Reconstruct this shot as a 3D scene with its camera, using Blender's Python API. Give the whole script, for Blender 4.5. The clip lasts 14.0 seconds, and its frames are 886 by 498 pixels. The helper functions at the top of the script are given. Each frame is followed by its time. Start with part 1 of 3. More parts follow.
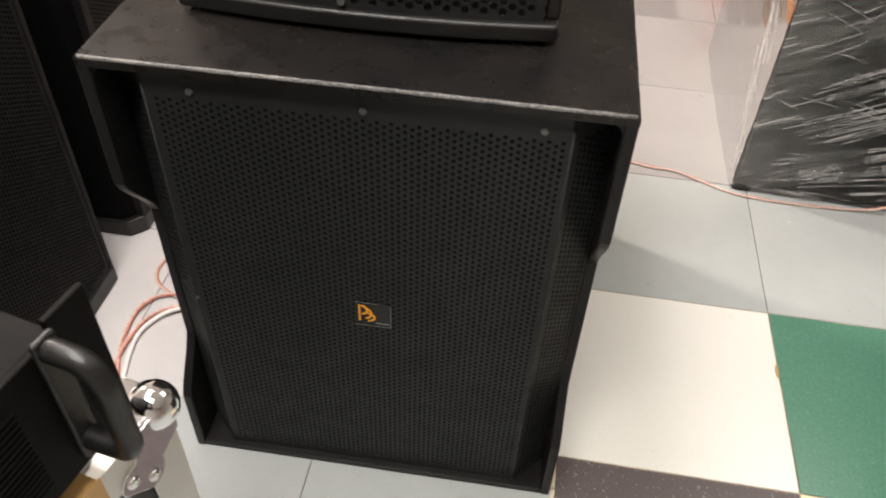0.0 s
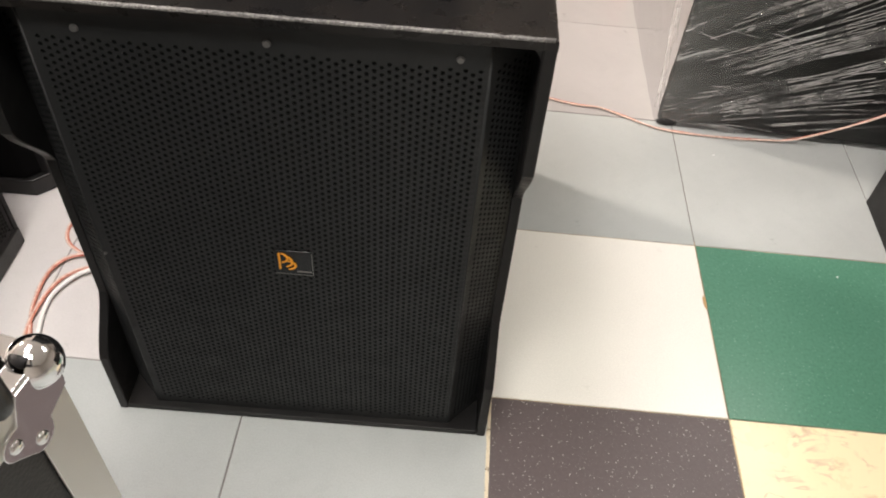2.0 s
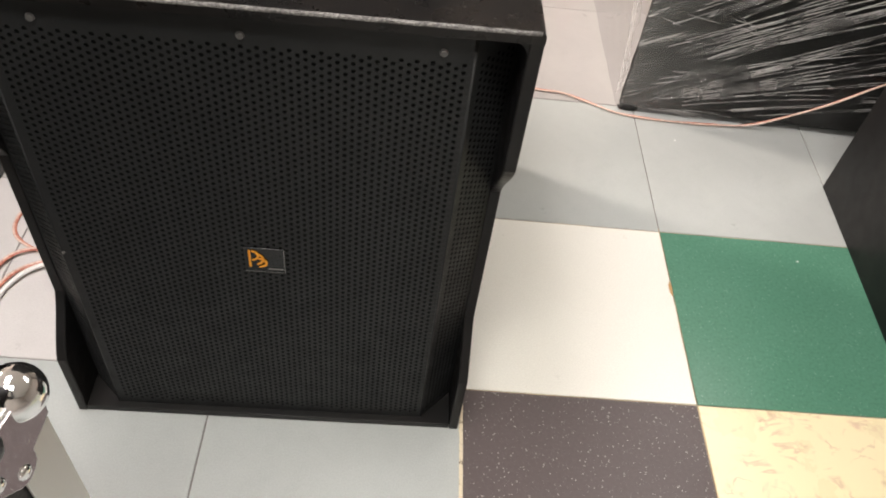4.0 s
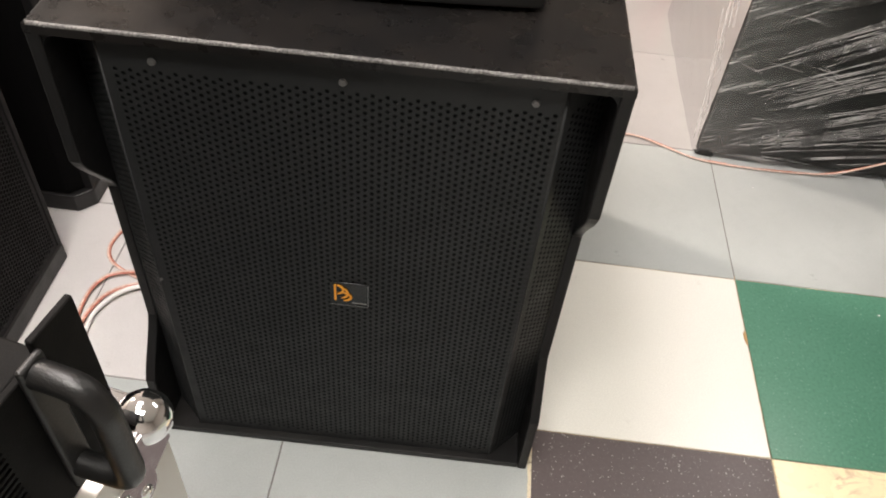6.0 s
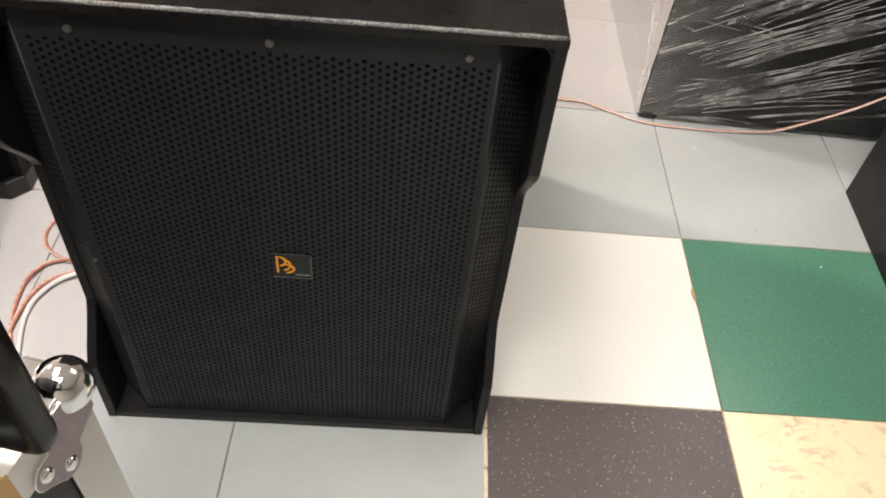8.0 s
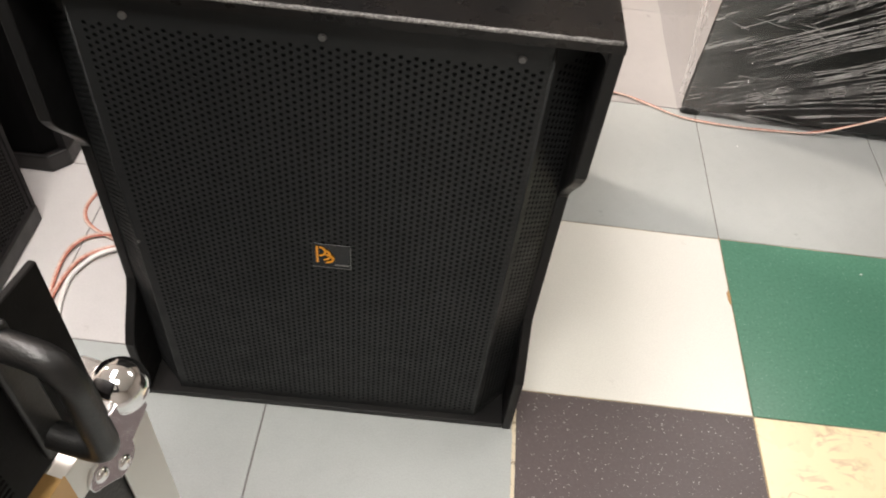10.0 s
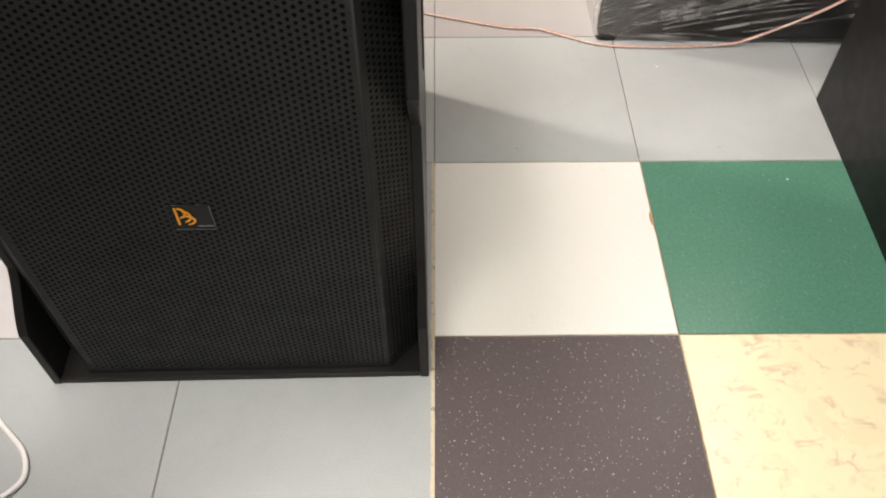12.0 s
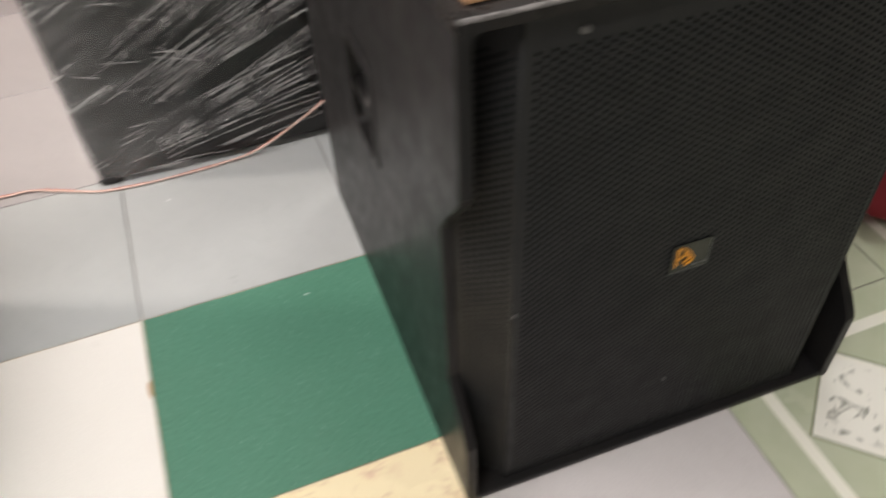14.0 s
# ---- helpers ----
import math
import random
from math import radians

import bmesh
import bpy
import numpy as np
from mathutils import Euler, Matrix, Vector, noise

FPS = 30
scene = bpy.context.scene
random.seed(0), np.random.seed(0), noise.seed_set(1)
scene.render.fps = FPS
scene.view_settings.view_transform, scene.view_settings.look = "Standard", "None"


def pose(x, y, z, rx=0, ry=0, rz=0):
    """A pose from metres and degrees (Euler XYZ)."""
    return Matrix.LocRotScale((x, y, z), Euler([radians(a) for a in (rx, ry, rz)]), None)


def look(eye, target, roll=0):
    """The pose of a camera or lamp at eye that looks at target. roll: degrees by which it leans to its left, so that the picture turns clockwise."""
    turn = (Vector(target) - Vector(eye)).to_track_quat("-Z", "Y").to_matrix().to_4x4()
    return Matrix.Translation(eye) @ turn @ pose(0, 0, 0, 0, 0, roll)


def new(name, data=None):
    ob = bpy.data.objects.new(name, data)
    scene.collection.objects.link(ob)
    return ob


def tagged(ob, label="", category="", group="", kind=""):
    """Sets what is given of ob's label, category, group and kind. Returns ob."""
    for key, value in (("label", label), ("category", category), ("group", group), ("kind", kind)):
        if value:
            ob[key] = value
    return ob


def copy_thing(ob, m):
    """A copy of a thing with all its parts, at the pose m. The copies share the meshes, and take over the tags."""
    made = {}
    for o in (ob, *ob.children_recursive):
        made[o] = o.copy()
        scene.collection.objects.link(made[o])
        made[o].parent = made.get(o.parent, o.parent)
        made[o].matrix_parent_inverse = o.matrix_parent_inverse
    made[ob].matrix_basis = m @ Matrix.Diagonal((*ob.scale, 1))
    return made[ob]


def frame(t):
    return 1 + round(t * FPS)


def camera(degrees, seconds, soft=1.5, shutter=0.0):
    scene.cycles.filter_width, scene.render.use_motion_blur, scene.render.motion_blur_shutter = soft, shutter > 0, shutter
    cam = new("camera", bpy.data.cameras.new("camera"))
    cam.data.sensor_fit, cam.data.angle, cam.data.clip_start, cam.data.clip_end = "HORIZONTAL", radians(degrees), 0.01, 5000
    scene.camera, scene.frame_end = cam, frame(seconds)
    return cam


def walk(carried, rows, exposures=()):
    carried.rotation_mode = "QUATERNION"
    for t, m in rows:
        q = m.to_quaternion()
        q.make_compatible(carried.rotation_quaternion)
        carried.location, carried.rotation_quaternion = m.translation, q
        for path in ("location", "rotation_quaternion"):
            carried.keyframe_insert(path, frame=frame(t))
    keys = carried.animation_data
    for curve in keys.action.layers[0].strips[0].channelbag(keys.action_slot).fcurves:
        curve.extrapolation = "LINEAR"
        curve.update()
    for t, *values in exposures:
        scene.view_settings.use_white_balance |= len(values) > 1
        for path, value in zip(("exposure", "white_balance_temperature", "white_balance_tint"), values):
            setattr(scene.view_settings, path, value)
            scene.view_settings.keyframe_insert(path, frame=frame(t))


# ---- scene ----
cam = camera(57.9, 14.0, soft=1.9, shutter=0.5)
PATH = [
    (0, (-0.513, -0.754, 1.179), (-0.693, 0.673, -0.211), 2.7),
    (0.5, (-0.5, -0.743, 1.164), (-0.615, 0.662, -0.254), 3.2),
    (1, (-0.497, -0.738, 1.159), (-0.563, 0.648, -0.282), 3.9),
    (1.5, (-0.501, -0.743, 1.15), (-0.538, 0.63, -0.304), 4.6),
    (2, (-0.496, -0.738, 1.145), (-0.506, 0.623, -0.32), 5.0),
    (2.5, (-0.492, -0.733, 1.14), (-0.468, 0.619, -0.334), 5.4),
    (4.8, (-0.549, -0.703, 1.139), (-0.403, 0.62, -0.353), 9.5),
    (5, (-0.547, -0.714, 1.141), (-0.42, 0.625, -0.339), 9.2),
    (5.5, (-0.56, -0.702, 1.146), (-0.5, 0.646, -0.331), 8.8),
    (6, (-0.56, -0.719, 1.161), (-0.594, 0.659, -0.288), 5.9),
    (6.5, (-0.538, -0.721, 1.153), (-0.547, 0.666, -0.288), 5.0),
    (7, (-0.525, -0.725, 1.142), (-0.474, 0.642, -0.317), 5.5),
    (7.2, (-0.531, -0.725, 1.133), (-0.461, 0.633, -0.333), 6.2),
    (9.3, (-0.552, -0.717, 1.151), (-0.49, 0.629, -0.327), 7.9),
    (9.5, (-0.559, -0.71, 1.146), (-0.501, 0.63, -0.338), 8.3),
    (10, (-0.562, -0.707, 1.149), (-0.541, 0.602, -0.363), 7.4),
    (10.5, (-0.535, -0.723, 1.169), (-0.573, 0.598, -0.332), 4.7),
    (11, (-0.495, -0.712, 1.156), (-0.539, 0.611, -0.343), 4.6),
    (11.5, (-0.401, -0.705, 1.106), (-0.422, 0.594, -0.415), 2.0),
    (12, (-0.386, -0.715, 1.103), (-0.384, 0.547, -0.448), -0.3),
    (12.5, (-0.347, -0.717, 1.097), (-0.29, 0.526, -0.468), -3.1),
    (13, (-0.215, -0.733, 1.089), (0.014, 0.521, -0.452), -4.2),
    (13.5, (-0.081, -0.706, 1.092), (0.347, 0.616, -0.346), -3.9),
    (14, (0.202, -0.593, 1.032), (0.654, 0.726, -0.401), -3.0),
]
walk(cam, [(t, look(eye, target, roll)) for t, eye, target, roll in PATH],
     exposures=[(0.0, 0.11, 6500, 10), (12.4, 0.07, 6500, 10), (13.0, -0.2, 6100, 10), (13.5, -0.22, 6250, 12), (14.0, -0.06, 6300, 12)])


# ---- light ----
world = bpy.data.worlds.new("world")
world.use_nodes = True
world.node_tree.nodes["Background"].inputs[0].default_value = (0.05, 0.05, 0.05, 1)
scene.world = world
scene.view_settings.exposure = 0.0

ROOM = (-4.8, 3.6, -3.2, 4.0, 3.0)   # x0, x1, y0, y1, height
# ceiling panels: place, size, watts, colour
PANELS = [
    ((-3.6, 1.94), (0.34, 0.34), 224, (1.0, 0.875, 0.78)),
    ((-0.75, -1.1), (1.2, 0.6), 58, (1.0, 0.95, 0.875)),
    ((-1.2, 0.1), (0.6, 1.2), 50, (1.0, 0.895, 0.865)),
    ((1.4, 1.4), (1.2, 0.6), 24, (1.0, 0.935, 0.88)),
]
for (px, py), (sx, sy), watts, tint in PANELS:
    lamp = bpy.data.lights.new("panel_lamp", "AREA")
    lamp.shape, lamp.size, lamp.size_y = "RECTANGLE", sx, sy
    lamp.energy, lamp.color = watts, tint
    new("panel_lamp", lamp).location = (px, py, ROOM[4] - 0.065)


# ---- materials ----
class Nodes:
    """A material and short ways to wire its nodes."""

    def __init__(self, name, colour=(0.5, 0.5, 0.5), rough=0.5, metal=0.0, spec=0.5):
        self.mat = bpy.data.materials.new(name)
        self.mat.use_nodes = True
        self.tree = self.mat.node_tree
        self.bsdf = self.tree.nodes["Principled BSDF"]
        self.out = self.tree.nodes["Material Output"]
        self.bsdf.inputs["Base Color"].default_value = (*colour, 1)
        self.bsdf.inputs["Roughness"].default_value = rough
        self.bsdf.inputs["Metallic"].default_value = metal
        self.bsdf.inputs["Specular IOR Level"].default_value = spec
        self.coord = self.tree.nodes.new("ShaderNodeTexCoord")

    def node(self, kind, **props):
        n = self.tree.nodes.new(kind)
        for k, v in props.items():
            if k == "operation":
                n.operation = v
            elif k == "feature":
                n.feature = v
            elif k == "blend_type":
                n.blend_type = v
            elif k == "data_type":
                n.data_type = v
        return n

    def link(self, a, b):
        self.tree.links.new(a, b)

    def vec(self, scale=(1, 1, 1), rot=(0, 0, 0), space="Object"):
        m = self.node("ShaderNodeMapping")
        m.inputs["Scale"].default_value = scale
        m.inputs["Rotation"].default_value = rot
        self.link(self.coord.outputs[space], m.inputs["Vector"])
        return m.outputs[0]

    def along(self, squeeze, tilt):
        """Object space turned by tilt degrees about y, then drawn out along the turned x axis."""
        turn, draw = self.node("ShaderNodeMapping"), self.node("ShaderNodeMapping")
        turn.inputs["Rotation"].default_value = (0, radians(tilt), 0)
        draw.inputs["Scale"].default_value = (squeeze, 1, 1)
        self.link(self.coord.outputs["Object"], turn.inputs["Vector"])
        self.link(turn.outputs[0], draw.inputs["Vector"])
        return draw.outputs[0]

    def noise(self, scale, detail=3, rough=0.5, vec=None, distort=0.0):
        n = self.node("ShaderNodeTexNoise")
        n.inputs["Scale"].default_value = scale
        n.inputs["Detail"].default_value = detail
        n.inputs["Roughness"].default_value = rough
        n.inputs["Distortion"].default_value = distort
        self.link(vec if vec is not None else self.vec(), n.inputs["Vector"])
        return n.outputs[0]

    def voronoi(self, scale, vec=None, out=0, feature="F1"):
        n = self.node("ShaderNodeTexVoronoi", feature=feature)
        n.inputs["Scale"].default_value = scale
        self.link(vec if vec is not None else self.vec(), n.inputs["Vector"])
        return n.outputs[out]

    def ramp(self, fac, stops):
        r = self.node("ShaderNodeValToRGB")
        els = r.color_ramp.elements
        while len(els) < len(stops):
            els.new(0.5)
        for e, (p, c) in zip(els, stops):
            e.position = p
            e.color = (c, c, c, 1) if isinstance(c, (int, float)) else (*c, 1)
        self.link(fac, r.inputs[0])
        return r.outputs[0]

    def mix(self, fac, a, b, blend="MIX"):
        m = self.node("ShaderNodeMix", data_type="RGBA", blend_type=blend)
        for sock, v in ((m.inputs[0], fac), (m.inputs[6], a), (m.inputs[7], b)):
            if isinstance(v, (int, float)):
                sock.default_value = v
            elif isinstance(v, tuple):
                sock.default_value = (*v, 1)
            else:
                self.link(v, sock)
        return m.outputs[2]

    def math(self, op, a, b=0.0):
        m = self.node("ShaderNodeMath", operation=op)
        for sock, v in ((m.inputs[0], a), (m.inputs[1], b)):
            if isinstance(v, (int, float)):
                sock.default_value = v
            else:
                self.link(v, sock)
        return m.outputs[0]

    def colour(self, sock):
        self.link(sock, self.bsdf.inputs["Base Color"])
        return self

    def roughness(self, sock):
        self.link(sock, self.bsdf.inputs["Roughness"])
        return self

    def bump(self, height, strength=0.3, distance=0.001):
        b = self.node("ShaderNodeBump")
        b.inputs["Strength"].default_value = strength
        b.inputs["Distance"].default_value = distance
        self.link(height, b.inputs["Height"])
        self.link(b.outputs[0], self.bsdf.inputs["Normal"])
        return self


def random_value(n):
    info = n.node("ShaderNodeObjectInfo")
    return info.outputs["Random"]


def make_paint(name, dark, light, rough):
    """Sprayed cabinet paint with a fine pebbled skin and dusty, scuffed patches."""
    n = Nodes(name, dark, rough)
    n.colour(n.mix(n.ramp(n.noise(9, 5, 0.6), [(0.42, 0), (0.75, 1)]), dark, light))
    n.roughness(n.ramp(n.noise(30, 4, 0.6), [(0.3, rough - 0.06), (0.7, rough + 0.12)]))
    n.bump(n.noise(900, 2, 0.5), 0.35, 0.0006)
    return n.mat


CAB = make_paint("cabinet_paint", (0.0110, 0.0108, 0.0110), (0.017, 0.0155, 0.0148), 0.36)
CAB.node_tree.nodes["Principled BSDF"].inputs["Specular IOR Level"].default_value = 0.20
TOP = make_paint("dusty_top_paint", (0.0085, 0.0080, 0.0080), (0.018, 0.0150, 0.0130), 0.27)
TOP.node_tree.nodes["Principled BSDF"].inputs["Specular IOR Level"].default_value = 0.26
PLASTIC = make_paint("black_plastic", (0.0075, 0.0073, 0.0072), (0.014, 0.013, 0.0122), 0.4)
GRILLE = make_paint("grille_steel", (0.0122, 0.0130, 0.0136), (0.0160, 0.0168, 0.0174), 0.52)
GRILLE.node_tree.nodes["Principled BSDF"].inputs["Specular IOR Level"].default_value = 0.32
n = Nodes("rubbed_edge", (0.12, 0.115, 0.11), 0.5)
speck = n.math("MULTIPLY", n.ramp(n.noise(420, 2, 0.6), [(0.40, 0.25), (0.62, 1)]), n.ramp(n.noise(16, 4, 0.7), [(0.30, 0.35), (0.62, 1)]))
n.colour(n.mix(speck, (0.022, 0.021, 0.020), (0.24, 0.23, 0.22)))
WORN = n.bump(n.noise(500, 2, 0.6), 0.8, 0.0012).mat
WHITE_PVC = Nodes("white_sheath", (0.82, 0.80, 0.77), 0.3).mat
FOAM = Nodes("grille_foam", (0.0090, 0.0094, 0.0098), 0.95, spec=0.1).mat
AMP = make_paint("amplifier_steel", (0.0045, 0.0042, 0.004), (0.010, 0.0088, 0.0080), 0.58)
AMP.node_tree.nodes["Principled BSDF"].inputs["Specular IOR Level"].default_value = 0.08
RUBBER = make_paint("handle_rubber", (0.006, 0.006, 0.006), (0.010, 0.0095, 0.009), 0.33)
n = Nodes("screw_steel", (0.13, 0.127, 0.125), 0.5, 0.4)
SCREW = n.roughness(n.ramp(n.noise(300), [(0.3, 0.3), (0.7, 0.6)])).mat
n = Nodes("chrome", (0.86, 0.86, 0.87), 0.07, 1.0)
CHROME = n.roughness(n.ramp(n.noise(60, 4), [(0.4, 0.04), (0.8, 0.2)])).mat
n = Nodes("brushed_aluminium", (0.74, 0.74, 0.70), 0.32, 0.7)
n.roughness(n.ramp(n.noise(25, 3), [(0.1, 0.27), (0.9, 0.38)]))
ALU = n.bump(n.noise(120, 2, 0.5, n.vec((1, 1, 0.05))), 0.15, 0.0005).mat
n = Nodes("case_laminate", (0.018, 0.018, 0.018), 0.5)
LAMINATE = n.bump(n.voronoi(350), 0.4, 0.0006).mat
n = Nodes("packing_tape", (0.47, 0.27, 0.09), 0.32)
n.colour(n.mix(n.noise(40, 3), (0.50, 0.28, 0.08), (0.62, 0.40, 0.17)))
TAPE = n.bump(n.noise(70, 3), 0.3, 0.001).mat
GOLD = Nodes("badge_gold", (0.72, 0.30, 0.015), 0.4).mat
BADGE = Nodes("badge_black", (0.006, 0.006, 0.0065), 0.22).mat
SILVER = Nodes("badge_rim", (0.16, 0.16, 0.16), 0.35, 0.6).mat
# mottled tan for the sheet on the second subwoofer
n = Nodes("cardboard", (0.42, 0.24, 0.12), 0.75)
TAN = n.colour(n.mix(n.noise(14, 4), (0.36, 0.20, 0.10), (0.5, 0.3, 0.16))).mat
n = Nodes("orange_print", (0.78, 0.22, 0.06), 0.5)
ORANGE = n.colour(n.mix(n.noise(9, 4), (0.75, 0.20, 0.05), (0.85, 0.30, 0.10))).mat
n = Nodes("cream_print", (0.86, 0.62, 0.36), 0.5)
CREAM = n.colour(n.mix(n.noise(9, 4), (0.84, 0.60, 0.34), (0.9, 0.7, 0.45))).mat
n = Nodes("red_print", (0.62, 0.03, 0.02), 0.45)
RED = n.colour(n.mix(n.noise(8, 4), (0.58, 0.025, 0.02), (0.7, 0.06, 0.04))).mat
n = Nodes("crimson_cloth", (0.22, 0.012, 0.02), 0.8)
CRIMSON = n.colour(n.mix(n.noise(15, 4), (0.17, 0.008, 0.015), (0.28, 0.02, 0.03))).mat


def make_wire(name, dark, light):
    """Stranded wire seen through a clear sheath."""
    n = Nodes(name, dark, 0.25)
    n.colour(n.mix(n.ramp(n.noise(160, 3, 0.6), [(0.35, 0), (0.65, 1)]), dark, light))
    return n.bump(n.noise(420, 2), 0.3, 0.0008).mat


COPPER = make_wire("copper_wire_in_clear_sheath", (0.42, 0.135, 0.095), (0.66, 0.30, 0.22))
TINNED = make_wire("tinned_wire_in_clear_sheath", (0.62, 0.40, 0.33), (0.80, 0.62, 0.54))
n = Nodes("wall_paint", (0.40, 0.37, 0.34), 0.7)
WALL = n.colour(n.mix(n.noise(2, 5), (0.37, 0.34, 0.31), (0.44, 0.41, 0.38))).mat
CEIL = Nodes("ceiling_paint", (0.8, 0.8, 0.79), 0.8).mat
n = Nodes("lamp_frame", (0.75, 0.75, 0.75), 0.4)
LAMP_FRAME = n.mat
n = Nodes("lamp_diffuser", (0.9, 0.9, 0.9), 0.5)
n.bsdf.inputs["Emission Color"].default_value = (1, 0.98, 0.95, 1)
n.bsdf.inputs["Emission Strength"].default_value = 4.0
DIFFUSER = n.mat


def make_grey(name, a, b, cloudy=1.0):
    """Worn plain floor tile: cloudy tone, faint fine grain, uneven polish, a shade of its own per tile."""
    n = Nodes(name, a, 0.2)
    own = n.ramp(random_value(n), [(0.0, 0.0), (1.0, 1.0)])
    base = n.mix(own, a, b)
    cloud = n.ramp(n.noise(5, 6, 0.65), [(0.25, 1 - 0.07 * cloudy), (0.75, 1 + 0.04 * cloudy)])
    grain = n.ramp(n.noise(400, 2), [(0.35, 0.95), (0.65, 1.03)])
    dirt = n.ramp(n.noise(28, 5, 0.7), [(0.50, 1.0), (0.80, 1 - 0.05 * cloudy)])
    c = n.mix(1.0, n.mix(1.0, n.mix(1.0, base, cloud, "MULTIPLY"), grain, "MULTIPLY"), dirt, "MULTIPLY")
    n.colour(c)
    n.roughness(n.ramp(n.noise(9, 5, 0.6), [(0.2, 0.25), (0.85, 0.36)]))
    n.bump(n.noise(25, 4), 0.06, 0.001)
    return n.mat


GREY = make_grey("grey_tile", (0.385, 0.415, 0.405), (0.44, 0.46, 0.45))
# two copies of the grey tile, brighter or warmer light put into the colour
PALE_LIT = make_grey("pale_lit_tile", (0.56, 0.54, 0.53), (0.60, 0.58, 0.57))
WARM_LIT = make_grey("warm_lit_grey_tile", (0.37, 0.355, 0.345), (0.40, 0.385, 0.375))
WHITE = make_grey("white_tile", (0.83, 0.815, 0.755), (0.83, 0.815, 0.755), 0.3)

n = Nodes("green_tile", (0.05, 0.19, 0.12), 0.25)
flecks = n.ramp(n.voronoi(170), [(0.12, 1), (0.24, 0)])
deep = n.mix(n.noise(12, 5, 0.7), (0.075, 0.210, 0.138), (0.108, 0.262, 0.185))
picked = n.math("MULTIPLY", flecks, n.ramp(n.noise(70, 2), [(0.46, 0), (0.58, 1)]))
n.colour(n.mix(picked, n.mix(n.ramp(n.noise(170, 2, 0.6), [(0.42, 0), (0.68, 0.6)]), deep, (0.055, 0.165, 0.108)), (0.215, 0.375, 0.290)))
n.roughness(n.ramp(n.noise(8, 5), [(0.2, 0.27), (0.85, 0.36)]))
GREEN = n.bump(n.noise(60, 4), 0.05, 0.001).mat

n = Nodes("brown_tile", (0.075, 0.06, 0.06), 0.22, spec=0.32)
chips = n.ramp(n.voronoi(150), [(0.10, 1), (0.17, 0)])
dust = n.math("MULTIPLY", n.ramp(n.voronoi(290), [(0.08, 0.45), (0.18, 0)]), n.ramp(n.noise(120, 2), [(0.42, 0), (0.54, 1)]))
few = n.math("MULTIPLY", chips, n.ramp(n.noise(60, 2), [(0.36, 0), (0.47, 1)]))
ground = n.mix(n.noise(160, 3, 0.7), (0.082, 0.066, 0.067), (0.125, 0.101, 0.101))
n.colour(n.mix(n.math("MAXIMUM", few, dust), ground, (0.46, 0.43, 0.43)))
n.roughness(n.ramp(n.noise(8, 5), [(0.3, 0.34), (0.75, 0.44)]))
BROWN = n.bump(n.noise(60, 4), 0.05, 0.001).mat

n = Nodes("yellow_tile", (0.82, 0.66, 0.36), 0.25)
warp = n.noise(11, 3, 0.55, n.vec((1.0, 1.7, 1), (0, 0, 0.5)), 1.2)
vein = n.ramp(n.math("ABSOLUTE", n.math("SUBTRACT", warp, 0.5)), [(0.0, 1), (0.042, 0)])
broken = n.math("MULTIPLY", vein, n.ramp(n.noise(20, 3), [(0.48, 0), (0.60, 1)]))
creamy = n.mix(n.noise(7, 5), (0.85, 0.735, 0.465), (0.88, 0.785, 0.53))
blot = n.math("MULTIPLY", n.ramp(n.noise(17, 4, 0.6, None, 0.8), [(0.60, 0), (0.70, 0.5)]), n.ramp(n.noise(70, 3), [(0.35, 0.2), (0.60, 1)]))
n.colour(n.mix(n.math("MULTIPLY", broken, 0.52), n.mix(blot, creamy, (0.62, 0.36, 0.27)), (0.50, 0.30, 0.20)))
n.roughness(n.ramp(n.noise(8, 5), [(0.3, 0.22), (0.75, 0.4)]))
YELLOW = n.bump(n.noise(60, 4), 0.05, 0.001).mat

# printed tile: pale green glaze, white line, white diamond with a grey flower
n = Nodes("printed_tile", (0.5, 0.55, 0.4), 0.2)
split = n.node("ShaderNodeSeparateXYZ")
n.link(n.coord.outputs["Object"], split.inputs[0])
ax, ay = n.math("ABSOLUTE", split.outputs[0]), n.math("ABSOLUTE", split.outputs[1])
square, diamond = n.math("MAXIMUM", ax, ay), n.math("ADD", ax, ay)
line = n.math("MULTIPLY", n.math("GREATER_THAN", square, 0.124), n.math("LESS_THAN", square, 0.144))
glaze = n.mix(n.noise(20, 5), (0.40, 0.45, 0.30), (0.52, 0.55, 0.42))
c = n.mix(line, glaze, (0.80, 0.80, 0.70))
c = n.mix(n.math("LESS_THAN", diamond, 0.122), c, (0.26, 0.28, 0.19))
c = n.mix(n.math("LESS_THAN", diamond, 0.116), c, (0.78, 0.78, 0.70))
petal = n.ramp(n.noise(34, 3, 0.5, None, 1.2), [(0.53, 0), (0.62, 1)])
inside = n.math("MULTIPLY", petal, n.math("LESS_THAN", diamond, 0.095))
n.colour(n.mix(n.math("MULTIPLY", inside, 0.75), c, (0.20, 0.21, 0.17)))
PRINTED = n.roughness(n.ramp(n.noise(9, 4), [(0.3, 0.15), (0.7, 0.3)])).mat

